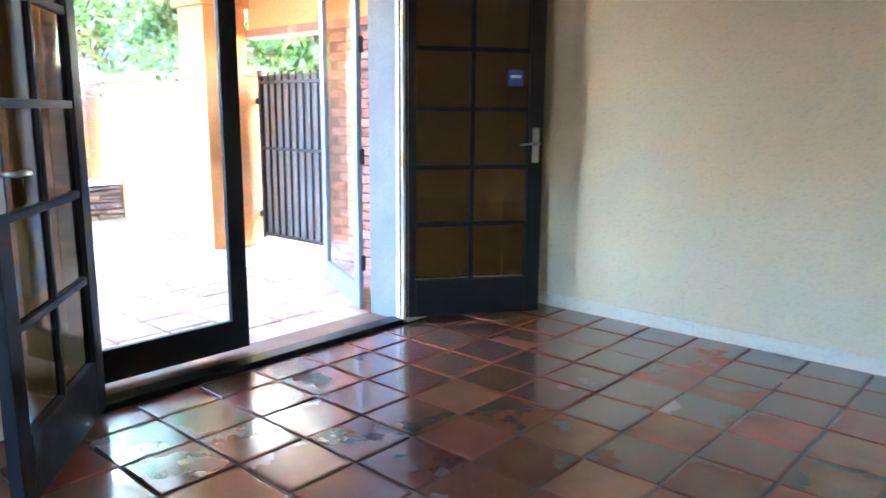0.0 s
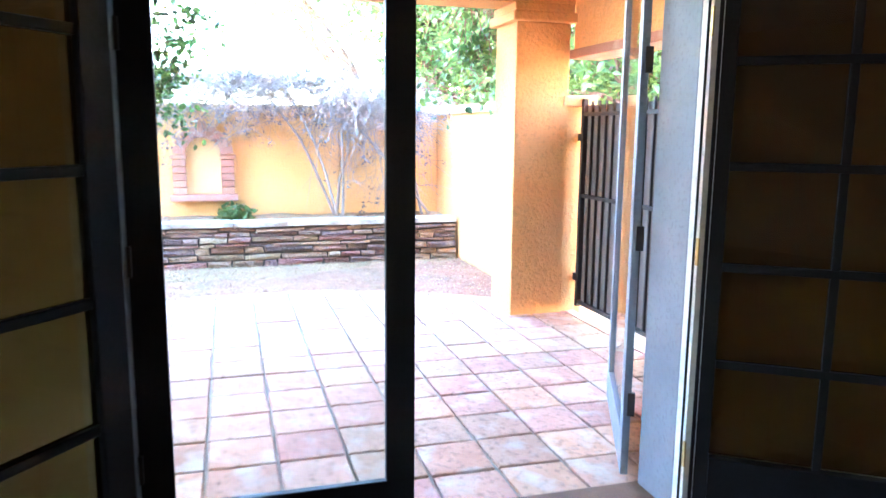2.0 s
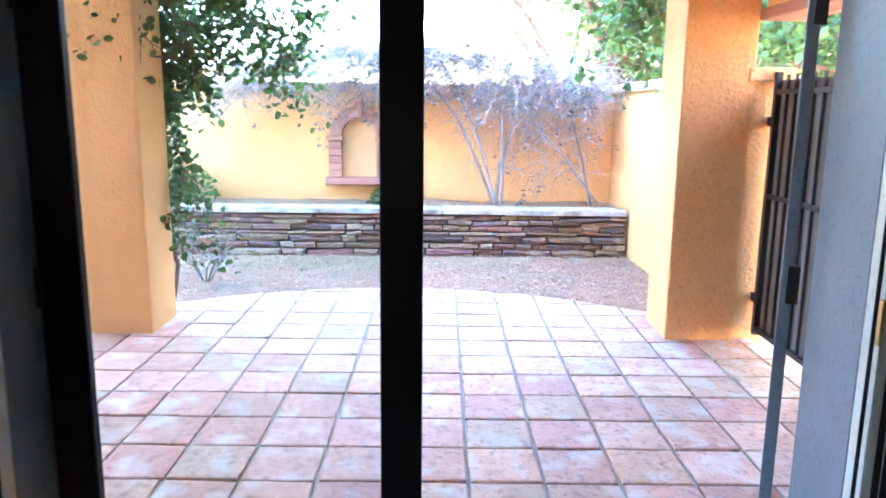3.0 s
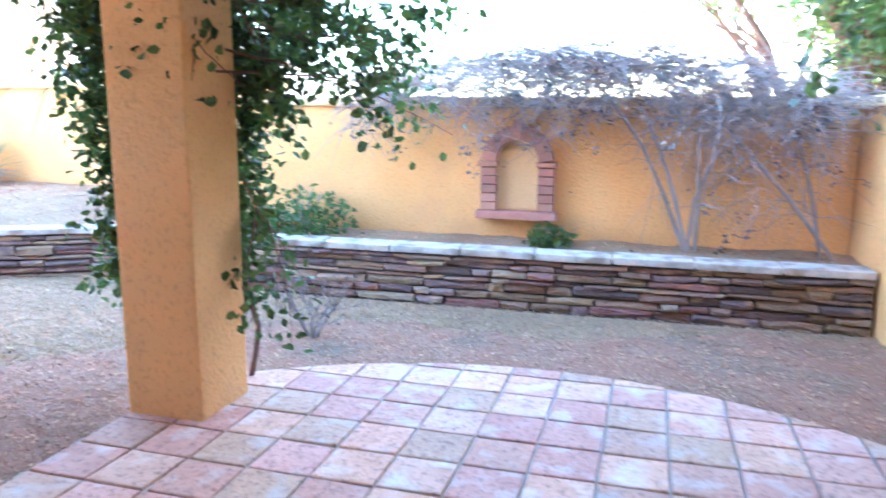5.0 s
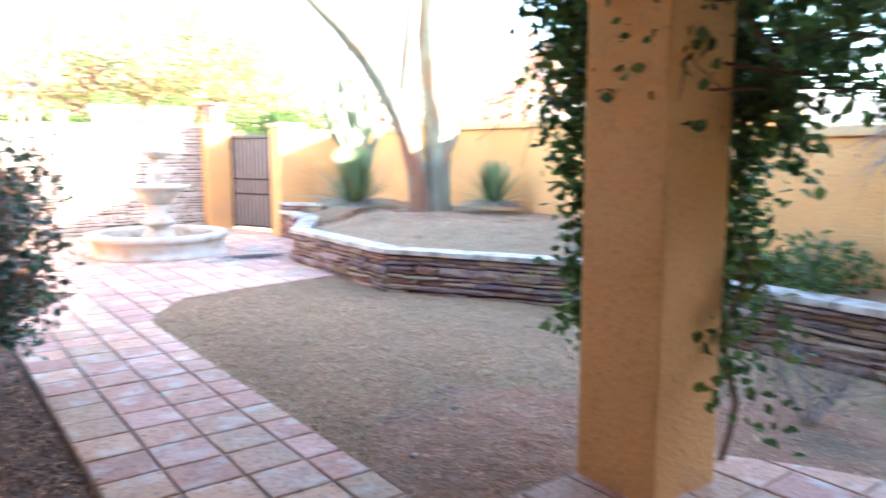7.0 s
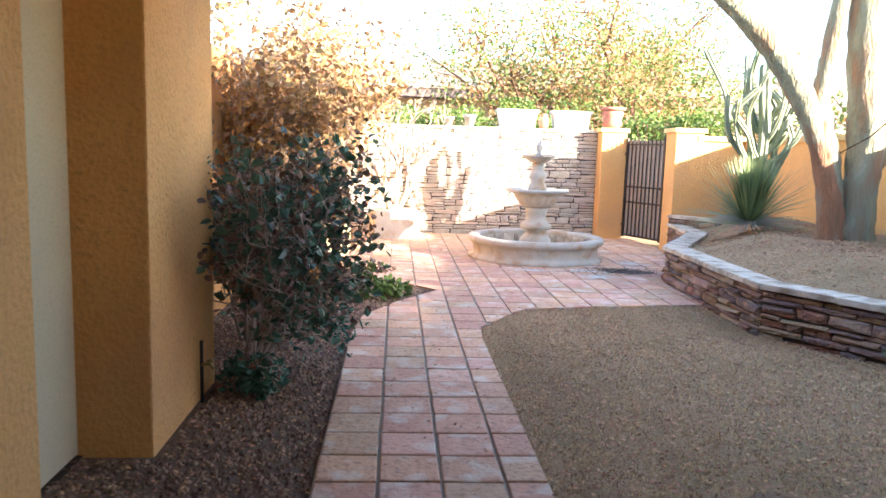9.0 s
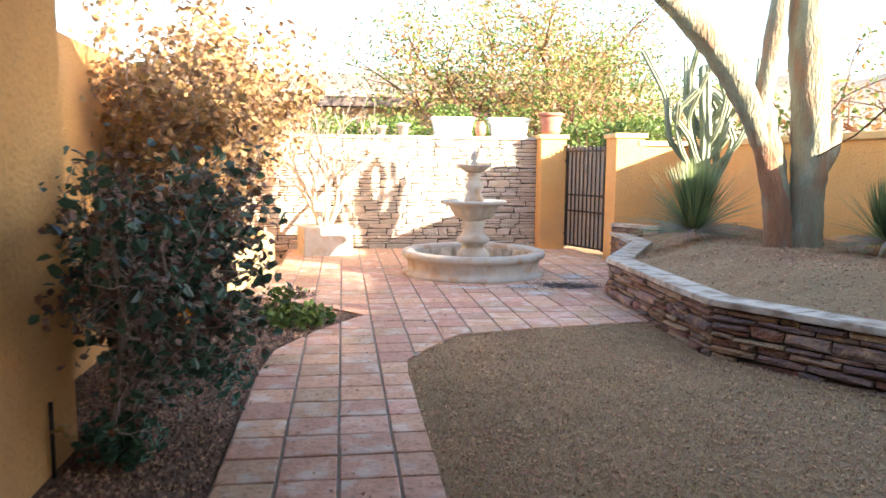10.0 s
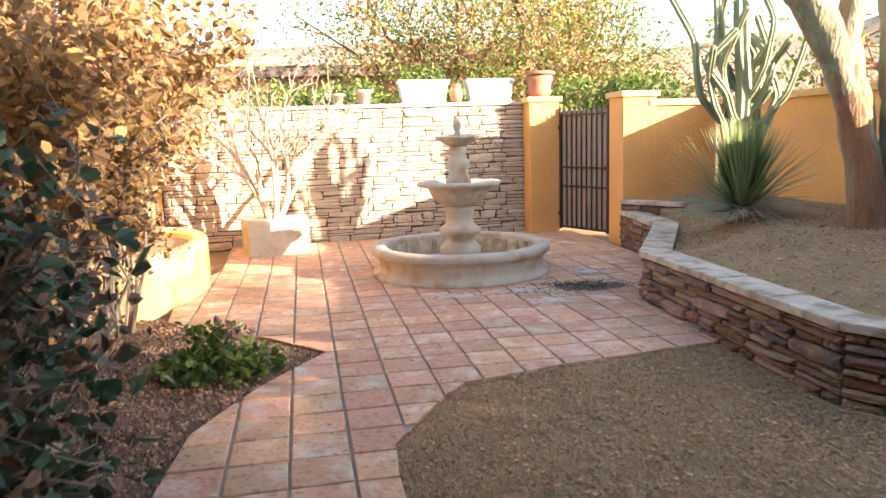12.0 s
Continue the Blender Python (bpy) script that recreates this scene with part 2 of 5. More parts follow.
    hill=mat("far_hill", (0.20, 0.18, 0.13), (0.26, 0.21, 0.15), 0.95, 0.05, 1.0, 0.0),
    crust=mat("mineral_crust", (0.66, 0.60, 0.53), (0.55, 0.48, 0.41), 0.9, 12, 60, 0.0),
    damp=mat("damp_stain", (0.26, 0.18, 0.14), (0.17, 0.115, 0.09), 0.7, 6, 50, 0.3, 0.008),
)
M["glass"] = glass_mat("clear_glass", (0.92, 0.94, 0.93))
M["bronze_glass"] = glass_mat("bronze_glass", (0.52, 0.41, 0.26))
rng = random.Random(7)


# ---- building helpers ----
LOOSE = {'branch_mass', 'stem_mass', 'foliage', 'dry_leaves', 'twig_mass', 'blade_rosette', 'dead_skirt', 'blossoms', 'withered_leaves', 'dry_foliage', 'brown_foliage', 'yellow_leaves', 'red_leaves', 'crown', 'red_crown', 'dry_crown'}


def part(name, bm, material, parent=None, label="", smooth=False):
    """Links a bmesh as one mesh object, under a thing or part."""
    me = bpy.data.meshes.new(name)
    if isinstance(bm, tuple):
        me.from_pydata(bm[0], [], bm[1])
        me.update()
    else:
        bmesh.ops.recalc_face_normals(bm, faces=bm.faces)
        bm.to_mesh(me)
        bm.free()
    me.materials.append(M[material])
    if smooth:
        for p in me.polygons:
            p.use_smooth = True
    ob = new(name, me)
    if parent:
        ob.parent = parent
    if label:
        ob["label"] = label
    if name in LOOSE:
        ob["kind"] = "stuff"
    return ob


def thing(name, label, category, at=(0, 0, 0), rz=0.0, group="", kind=""):
    e = new(name)
    e.empty_display_size = 0.1
    e.matrix_basis = pose(*at, 0, 0, rz)
    return tagged(e, label, category, group, kind)


def add_box(bm, x0, x1, y0, y1, z0, z1, bevel=0.0, m=None):
    r = bmesh.ops.create_cube(bm, size=1.0)
    vs = r["verts"]
    bmesh.ops.scale(bm, verts=vs, vec=(x1 - x0, y1 - y0, z1 - z0))
    bmesh.ops.translate(bm, verts=vs, vec=((x0 + x1) / 2, (y0 + y1) / 2, (z0 + z1) / 2))
    if bevel:
        es = list({e for v in vs for e in v.link_edges})
        rb = bmesh.ops.bevel(bm, geom=es, offset=bevel, segments=2, affect="EDGES", profile=0.6)
        vs = list({v for f in rb["faces"] for v in f.verts} | {v for v in vs if v.is_valid})
    if m is not None:
        bmesh.ops.transform(bm, matrix=m, verts=vs)
    return vs


def box(x0, x1, y0, y1, z0, z1, bevel=0.0, m=None):
    bm = bmesh.new()
    add_box(bm, x0, x1, y0, y1, z0, z1, bevel, m)
    return bm


def lathe(profile, seg=32, wobble=0.0, lobes=0, lobe_depth=0.0):
    """Turned shape from (radius, height[, lobed]) rows."""
    vs, fs = [], []
    for i, row in enumerate(profile):
        r, z = row[0], row[1]
        k = row[2] if len(row) > 2 else 0
        for j in range(seg):
            a = 2 * math.pi * j / seg
            rr = r * (1 + (lobe_depth * k * math.cos(lobes * a) if lobes else 0))
            vs.append((rr * math.cos(a), rr * math.sin(a), z))
    for i in range(len(profile) - 1):
        for j in range(seg):
            a, b = i * seg + j, i * seg + (j + 1) % seg
            fs.append((a, b, b + seg, a + seg))
    fs.append(tuple(range(seg - 1, -1, -1)))
    fs.append(tuple(range((len(profile) - 1) * seg, len(profile) * seg)))
    return vs, fs


class Stuff:
    """Collects many small faces into one mesh."""
    def __init__(self):
        self.v, self.f = [], []

    def tube(self, pts, r0, r1, seg=5):
        n0 = len(self.v)
        pts = [Vector(p) for p in pts]
        for i, p in enumerate(pts):
            d = (pts[min(i + 1, len(pts) - 1)] - pts[max(i - 1, 0)]).normalized()
            u = d.cross(Vector((0.31, 0.52, 0.79))).normalized()
            w = d.cross(u)
            r = r0 + (r1 - r0) * i / max(1, len(pts) - 1)
            for j in range(seg):
                a = 2 * math.pi * j / seg
                self.v.append(tuple(p + u * (r * math.cos(a)) + w * (r * math.sin(a))))
        for i in range(len(pts) - 1):
            for j in range(seg):
                a, b = n0 + i * seg + j, n0 + i * seg + (j + 1) % seg
                self.f.append((a, b, b + seg, a + seg))
        self.f.append(tuple(range(n0 + seg - 1, n0 - 1, -1)))
        k = len(self.v)
        self.f.append(tuple(range(k - seg, k)))

    def leaf(self, p, size, narrow=0.55, droop=0.0):
        d = Vector((rng.gauss(0, 1), rng.gauss(0, 1), rng.gauss(0, 0.7) - droop)).normalized()
        u = d.cross(Vector((rng.gauss(0, 1), rng.gauss(0, 1), rng.gauss(0, 1)))).normalized()
        w = d.cross(u)
        s = size * rng.uniform(0.6, 1.3)
        k = len(self.v)
        p = Vector(p)
        h = s * narrow * 0.5
        self.v += [tuple(p), tuple(p + d * s * 0.35 + u * h + w * h * 0.35), tuple(p + d * s * 0.75 + u * h * 0.7 + w * h * 0.4),
                   tuple(p + d * s + w * h * 0.1), tuple(p + d * s * 0.75 - u * h * 0.7 + w * h * 0.4), tuple(p + d * s * 0.35 - u * h + w * h * 0.35)]
        self.f += [(k, k + 1, k + 2, k + 3), (k, k + 3, k + 4, k + 5)]

    def blade(self, p, d, length, width, bend=0.0):
        p, d = Vector(p), Vector(d).normalized()
        u = d.cross(Vector((0.1, 0.2, 1))).normalized() * width * 0.5
        k = len(self.v)
        q = p + d * length * 0.5 + Vector((0, 0, -bend * 0.25))
        e = p + d * length + Vector((0, 0, -bend))
        self.v += [tuple(p - u), tuple(p + u), tuple(q + u * 0.8), tuple(q - u * 0.8), tuple(e)]
        self.f += [(k, k + 1, k + 2, k + 3), (k + 3, k + 2, k + 4)]

    def data(self):
        return self.v, self.f


def grow(st, p, d, length, r, depth, tips, spread=0.6, lift=0.0, kids=3, seg=5, curl=0.25, shrink=0.68, keep=None):
    """A branch with side branches; the tips' places go into tips."""
    pts = [Vector(p)]
    d = Vector(d).normalized()
    n = 4
    for i in range(n):
        d = (d + Vector((rng.gauss(0, curl), rng.gauss(0, curl), rng.gauss(0, curl) + lift)) * 0.5).normalized()
        if keep:
            cx, cy, rx, ry = keep(pts[-1].z)
            ox, oy = (pts[-1].x - cx) / rx, (pts[-1].y - cy) / ry
            if ox * ox + oy * oy > 0.8:
                d = (d - Vector((ox, oy, -0.25)) * 0.9).normalized()
        pts.append(pts[-1] + d * length / n)
    st.tube(pts, r, r * 0.55, seg)
    tips.extend(pts[2:])
    if depth:
        for i in range(kids):
            q = pts[rng.choice((2, 3, 4))]
            e = (d + Vector((rng.gauss(0, spread), rng.gauss(0, spread), rng.gauss(0, spread) + lift))).normalized()
            grow(st, q, e, length * shrink * rng.uniform(0.8, 1.2), r * 0.55, depth - 1, tips, spread, lift, kids, max(3, seg - 1), curl, shrink, keep)


def wall(name, bm, material, label):
    return tagged(part(name, bm, material), label, "wall", kind="structure")


# ---- ground and paving beds ----
bm = bmesh.new()
vs = [bm.verts.new(p) for p in ((-900, -900, -0.06), (900, -900, -0.06), (900, 900, -0.06), (-900, 900, -0.06))]
bm.faces.new(vs)
tagged(part("ground", bm, "dirt"), "dry brown garden soil around the paving", "ground", kind="structure")


def sheet(poly, z, depth):
    """A flat slab with the given outline."""
    bm = bmesh.new()
    vs = [bm.verts.new((x, y, z)) for x, y in poly]
    f = bm.faces.new(vs)
    if f.normal.z < 0:
        f.normal_flip()
    r = bmesh.ops.extrude_face_region(bm, geom=[f])
    bmesh.ops.translate(bm, verts=[v for v in r["geom"] if isinstance(v, bmesh.types.BMVert)], vec=(0, 0, -depth))
    return bm


ARC = [(-5.65 + 2.92 * math.cos(a), 3.02 + 2.92 * math.sin(a)) for a in [radians(180 - 38.0 + i * 76.0 / 20) for i in range(21)]]
ARC = ARC[::-1]          # from column A's side to column B's side
PATIO = [(-4.40, 1.0), (-7.75, 1.0)] + [(x, y) for x, y in ARC if 1.02 < y < 5.3 and x < -7.7] + [(-7.75, 5.40), (-4.40, 5.40)]
PATH_X0, PATH_X1 = -6.47, -5.35
COURT = [(PATH_X1, 1.0), (PATH_X1, -3.3), (-5.42, -4.05), (-5.75, -4.75), (-6.2, -5.42), (-5.75, -5.95), (-5.2, -6.35), (-4.85, -6.75), (-4.75, -8.2),
         (-5.05, -9.3), (-5.0, -11.35), (-10.3, -11.35), (-10.3, -9.6), (-10.2, -7.6), (-9.15, -6.3), (-9.05, -4.85), (-8.6, -4.78),
         (-7.8, -4.66), (-7.05, -4.47), (-6.88, -4.28), (-6.5, -3.66), (PATH_X0, -3.3), (PATH_X0, 1.0)]


def swell(poly, k):
    c = Vector((sum(p[0] for p in poly) / len(poly), sum(p[1] for p in poly) / len(poly)))
    return [tuple(Vector(p) + (Vector(p) - c).normalized() * k) for p in poly]


patio = tagged(part("patio", sheet(swell(PATIO, 0.03), -0.008, 0.08), "grout_out"), "curved covered patio of weathered terracotta tiles", "patio", kind="structure")
court = tagged(part("pavement", sheet(COURT, -0.009, 0.08), "grout_out"), "terracotta tile walk and fountain court", "pavement", kind="structure")

LAWN = [(-6.47, 1.0), (-6.47, -3.3), (-6.5, -3.66), (-6.88, -4.28), (-7.05, -4.47), (-7.8, -4.66), (-8.6, -4.78), (-9.05, -4.85),
        (-9.0, -3.6), (-10.05, -1.75), (-9.95, 0.0), (-10.05, 5.4), (-7.75, 5.4)] + [p for p in reversed([(x, y) for x, y in ARC if 1.02 < y < 5.3 and x < -7.7])] + [(-7.75, 1.0)]


def outline_test(poly):
    """A test for points that lie inside an outline."""
    def inside(x, y):
        c = False
        for (x1, y1), (x2, y2) in zip(poly, poly[1:] + poly[:1]):
            if (y1 > y) != (y2 > y) and x < (x2 - x1) * (y - y1) / (y2 - y1) + x1:
                c = not c
        return c
    return inside


in_lawn = outline_test(LAWN)
bm = sheet(LAWN, -0.018, 0.06)
tagged(part("lawn", bm, "lawn"), "dormant tan and olive lawn strewn with leaf litter", "lawn", kind="structure")

# the dark colour of this soil sheet stands for shade under the shrubs
tagged(part("garden_soil", sheet([(-4.05, 0.98), (-4.05, -6.9), (-6.3, -6.9), (-6.3, 0.98)], -0.022, 0.04), "shade_soil"), "soil beside the walk, coloured dark as shade under the shrubs", "soil", kind="structure")

soil_edge = [(-6.49, 0.98), (-6.50, 0.25), (-6.9, -0.25), (-7.5, -0.45), (-8.1, 0.05), (-8.6, 0.6), (-9.15, 0.9), (-9.4, 1.9), (-9.25, 2.9), (-9.55, 3.7), (-9.85, 4.4), (-9.9, 5.25), (-7.78, 5.25)]
fine_edge = []
for a, b in zip(soil_edge, soil_edge[1:]):
    for k in range(6):
        p = Vector(a).lerp(Vector(b), k / 6)
        inner = 0.0 if a is soil_edge[0] or b is soil_edge[-1] else 0.16
        fine_edge.append((p.x + inner * noise.noise((p.x * 3, p.y * 3, 1)), p.y + inner * noise.noise((p.x * 3, p.y * 3, 9))))
BARE = fine_edge + [(-7.78, 5.25)] + [p for p in reversed([(x - 0.01, y) for x, y in ARC if 1.02 < y < 5.2 and x < -7.72])] + [(-7.74, 0.98)]
in_bare = outline_test(BARE)
tagged(part("bare_soil", sheet(BARE, -0.012, 0.03), "bare"), "reddish bare soil along the patio edge", "soil", kind="structure")

# ---- the house: room with the doorway ----
ROOM = dict(x0=-4.15, x1=2.4, y0=-1.6, y1=5.33, h=2.75)
DOOR_Y0, DOOR_Y1, DOOR_H = 2.325, 4.322, 2.27
OUT = -4.42
bm = box(ROOM["x0"] - 0.02, ROOM["x1"], ROOM["y0"], ROOM["y1"], -0.10, -0.010)
floor = tagged(part("floor", bm, "grout_in"), "glossy sealed terracotta tile floor", "floor", kind="structure")
bm = bmesh.new()
add_box(bm, OUT, ROOM["x0"], 0.10, DOOR_Y0, -0.06, 2.9)
add_box(bm, OUT, ROOM["x0"], DOOR_Y1, 5.33, -0.06, 2.9)
add_box(bm, OUT, ROOM["x0"], DOOR_Y0, DOOR_Y1, DOOR_H, 2.9)
outer = wall("wall_west", bm, "stucco", "orange stucco house wall with the doorway")
bm = bmesh.new()      # inside plaster skin of the same wall
add_box(bm, ROOM["x0"] + 0.002, ROOM["x0"] + 0.016, ROOM["y0"], DOOR_Y0 - 0.07, 0, ROOM["h"])
add_box(bm, ROOM["x0"] + 0.002, ROOM["x0"] + 0.016, DOOR_Y1 + 0.07, ROOM["y1"], 0, ROOM["h"])
add_box(bm, ROOM["x0"] + 0.002, ROOM["x0"] + 0.016, DOOR_Y0 - 0.07, DOOR_Y1 + 0.07, DOOR_H + 0.07, ROOM["h"])
wall("wall_west_inside", bm, "plaster", "cream plaster wall round the doorway")
wall("wall_north", box(OUT, ROOM["x1"] + 0.2, 5.33, 5.53, -0.06, 2.9), "plaster", "plain cream plaster wall with faint marks")
# south wall, with an opening added for the fill light
bm = bmesh.new()
Y0, Y1 = ROOM["y0"] - 0.2, ROOM["y0"]
add_box(bm, -3.9, -1.1, Y0, Y1, -0.06, 2.9)
add_box(bm, -0.1, ROOM["x1"] + 0.2, Y0, Y1, -0.06, 2.9)
add_box(bm, -1.1, -0.1, Y0, Y1, -0.06, 1.15)
add_box(bm, -1.1, -0.1, Y0, Y1, 1.95, 2.9)
wall("wall_south", bm, "plaster", "cream plaster wall with an added, unseen window opening")
bm = bmesh.new()
add_box(bm, ROOM["x1"], ROOM["x1"] + 0.2, ROOM["y0"], ROOM["y1"], -0.06, 2.9)
wall("wall_east", bm, "plaster", "plain cream plaster wall")
tagged(part("ceiling", box(-3.95, ROOM["x1"] + 0.2, ROOM["y0"] - 0.2, 5.53, 2.75, 2.88), "ceiling"), "plain off-white plaster ceiling", "ceiling", kind="structure")
bm = bmesh.new()
add_box(bm, -4.13, ROOM["x1"], 5.316, 5.328, 0.0, 0.085, 0.003)
tagged(part("baseboard", bm, "base_paint"), "low cream painted baseboard", "baseboard", kind="structure")
bm = bmesh.new()
add_box(bm, -4.132, -4.118, DOOR_Y1 + 0.08, 5.31, 0.0, 0.085, 0.003)
tagged(part("baseboard", bm, "base_paint"), "low cream painted baseboard", "baseboard", kind="structure")
# jamb and threshold
jamb = thing("door_frame", "grey and white painted doorway frame with brass hinges", "door frame", kind="structure")
for y, s in ((DOOR_Y1, 1), (DOOR_Y0, -1)):
    a, b = sorted((y - s * 0.035, y + s * 0.002))
    part("outer_jamb", box(OUT - 0.012, -4.192, a, b, 0.0, DOOR_H, 0.003), "grey_paint", jamb, "blue-grey painted outer jamb")
    part("inner_jamb", box(-4.190, -4.125, a, b, 0.0, DOOR_H, 0.003), "white", jamb, "off-white inner jamb")
    a, b = sorted((y - s * 0.0, y + s * 0.075))
    part("casing", box(-4.134, -4.115, a, b, 0.0, DOOR_H + 0.07, 0.004), "white", jamb, "off-white door casing")
part("head_jamb", box(OUT - 0.02, -4.125, DOOR_Y0, DOOR_Y1, DOOR_H - 0.035, DOOR_H, 0.003), "white", jamb)
part("threshold", box(-4.235, -4.125, DOOR_Y0, DOOR_Y1, -0.02, 0.028, 0.006), "dark_wood", jamb, "dark worn threshold")
part("sill_board", box(OUT - 0.03, -4.237, DOOR_Y0, DOOR_Y1, -0.02, 0.014, 0.004), "roof_wood", jamb, "worn brown sill board")
for z in (0.28, 1.05, 1.85):
    part("hinge", box(-4.132, -4.118, DOOR_Y1 - 0.042, DOOR_Y1 - 0.034, z - 0.05, z + 0.05, 0.002), "brass", jamb, "brass butt hinge")

# house front beyond the doorway: recess, pier, recess
wall("wall_recess", box(-4.05, -3.9, -2.1, 0.10, -0.06, 2.9), "stucco", "recessed orange stucco wall")
wall("wall_return", box(-4.05, -3.9, -13.5, -2.1, -0.06, 2.45), "stucco", "long orange stucco house wall behind the shrubs")
pier = wall("wall_pier", box(-4.52, -4.05, -2.1, -0.85, -0.06, 3.1, 0.012), "stucco", "broad orange stucco pier with rough trowel marks")
wall("wall_far_north", box(-4.42, 2.6, 5.55, 11.0, -0.06, 2.9), "stucco", "plain stucco house wall beyond the room")

# porch roof and columns
roof = thing("porch_roof", "timber porch roof with clay tiles over the patio", "roof", kind="structure")
bm = bmesh.new()
v = [bm.verts.new(p) for p in ((-4.2, -2.1, 3.27), (-8.15, -2.1, 2.80), (-8.15, 6.4, 2.80), (-4.2, 6.4, 3.27))]
f = bm.faces.new(v)
r = bmesh.ops.extrude_face_region(bm, geom=[f])
bmesh.ops.translate(bm, verts=[q for q in r["geom"] if isinstance(q, bmesh.types.BMVert)], vec=(0, 0, 0.05))
part("decking", bm, "roof_wood", roof)
part("front_beam", box(-7.66, -7.30, 0.98, 6.2, 2.44, 2.66, 0.015), "stucco", roof, "stucco beam on the columns")
for i in range(12):
    y = -0.6 + i * 0.6
    m = Matrix.Translation((-8.1, y, 2.53)) @ Matrix.Rotation(-math.atan2(0.53, 3.95), 4, "Y")
    part("rafter", box(1.75 if y < 0.9 else 0, 3.7, -0.045, 0.045, 0, 0.12, 0.006, m), "roof_wood", roof)
part("fascia", box(-8.19, -8.15, 0.9, 6.42, 2.53, 2.69, 0.004), "roof_wood", roof, "dark fascia board")
# unseen parapet, added to keep the low sun off the pier
tagged(part("porch_parapet", box(-7.68, -7.28, 0.98, 6.2, 2.74, 3.62, 0.02), "stucco"), "added stucco parapet over the porch, unseen, blocks the low sun", "wall", kind="structure")
# house roof over the room
bm = box(-4.6, 3.0, -2.4, 11.2, 2.9, 3.05, 0.01)
tagged(part("house_roof", bm, "roof_tile"), "clay tiled house roof edge", "roof", kind="structure")
tagged(part("house_parapet", box(-4.38, -3.85, -2.1, 11.0, 3.05, 3.35, 0.02), "stucco"), "orange stucco parapet of the house", "wall", kind="structure")


def column(at, label):
    c = thing("porch_column", label, "column", at, kind="structure", group="porch columns")
    bm = box(-0.225, 0.225, -0.225, 0.225, -0.05, 2.30, 0.014)
    part("shaft", bm, "stucco", c)
    part("capital", box(-0.27, 0.27, -0.27, 0.27, 2.30, 2.375, 0.015), "stucco", c)
    part("upper_capital", box(-0.245, 0.245, -0.245, 0.245, 2.376, 2.44, 0.012), "stucco", c)
    return c


column((-7.475, 1.225, 0), "square orange stucco porch column half covered by a vine")
column((-7.475, 5.045, 0), "square orange stucco porch column beside the iron gate")

# ---- garden walls ----
def capped_wall(name, x0, x1, y0, y1, h, label, cap=0.05):
    w = wall(name, box(x0, x1, y0, y1, -0.06, h - 0.09, 0.01), "stucco", label)
    part("coping", box(x0 - cap, x1 + cap, y0 - cap, y1 + cap, h - 0.09, h, 0.015), "stucco_pale", w, "rounded stucco coping")
    return w


side_wall = capped_wall("wall_side", -11.2, -7.29, 5.275, 5.47, 1.76, "orange stucco garden side wall")
niche_wall = capped_wall("wall_niche", -11.2, -11.0, -0.6, 5.265, 1.76, "orange stucco garden wall with an arched niche")
capped_wall("wall_jog", -11.9, -11.205, -0.8, -0.6, 1.98, "orange stucco wall return")
tree_wall = capped_wall("wall_garden", -12.1, -11.9, -9.6, -0.6, 1.98, "orange stucco garden wall behind the tree")
capped_wall("wall_gate", -11.895, -10.90, -9.85, -9.65, 1.98, "orange stucco wall beside the gate")

# lintel over the side gate
lintel = wall("wall_gate_lintel", box(-7.25, -4.43, 5.30, 5.50, 2.10, 2.9, 0.01), "stucco", "stucco lintel over the side gate")
part("lintel_edge", box(-7.25, -4.43, 5.26, 5.54, 2.03, 2.10, 0.01), "roof_tile", lintel, "terracotta edge course")
gate_pier = wall("wall_brick_pier", box(-6.05, -4.43, 5.32, 5.50, -0.06, 2.03), "stone_joint", "brick faced wall beside the gate")


# ---- doors ----
def french_leaf(name, hinge, direction, label, handle_side=1.0, sticker=False):
    """A ten-light leaf, 0.94 m wide, that runs from its hinge along direction (degrees)."""
    d = thing(name, label, "door", (*hinge, 0.0), direction, kind="structure")
    W_, H_, T = 0.94, 2.20, 0.022
    for x0 in (0.0, W_ - 0.105):
        part("stile", box(x0, x0 + 0.105, -T, T, 0.032, H_, 0.004), "dark_wood", d)
    part("bottom_rail", box(0.105, W_ - 0.105, -T, T, 0.032, 0.27, 0.004), "dark_wood", d)
    part("top_rail", box(0.105, W_ - 0.105, -T, T, H_ - 0.12, H_, 0.004), "dark_wood", d)
    z0, z1 = 0.27, H_ - 0.12
    for i in range(1, 5):
        z = z0 + (z1 - z0) * i / 5
        part("muntin", box(0.105, W_ - 0.105, -0.016, 0.016, z - 0.015, z + 0.015, 0.004), "dark_wood", d)
    part("muntin", box(W_ / 2 - 0.015, W_ / 2 + 0.015, -0.014, 0.014, z0, z1, 0.004), "dark_wood", d)
    for c in range(2):
        for i in range(5):
            a = 0.105 if c == 0 else W_ / 2 + 0.01
            p = part("pane", box(a, a + W_ / 2 - 0.115, -0.002, 0.002, z0 + (z1 - z0) * i / 5 + 0.012, z0 + (z1 - z0) * (i + 1) / 5 - 0.012), "bronze_glass", d)
            p.visible_shadow = False
    for s in (-1, 1):
        h = part("escutcheon", box(W_ - 0.075, W_ - 0.03, s * T - 0.004, s * T + 0.004, 1.02, 1.24, 0.003), "steel", d, "satin metal lock plate")
        st = Stuff()
        st.tube([(W_ - 0.052, s * T, 1.14), (W_ - 0.052, s * (T + 0.05), 1.14)], 0.010, 0.010, 8)
        st.tube([(W_ - 0.045, s * (T + 0.05), 1.14), (W_ - 0.11, s * (T + 0.055), 1.142), (W_ - 0.17, s * (T + 0.05), 1.135)], 0.011, 0.008, 8)
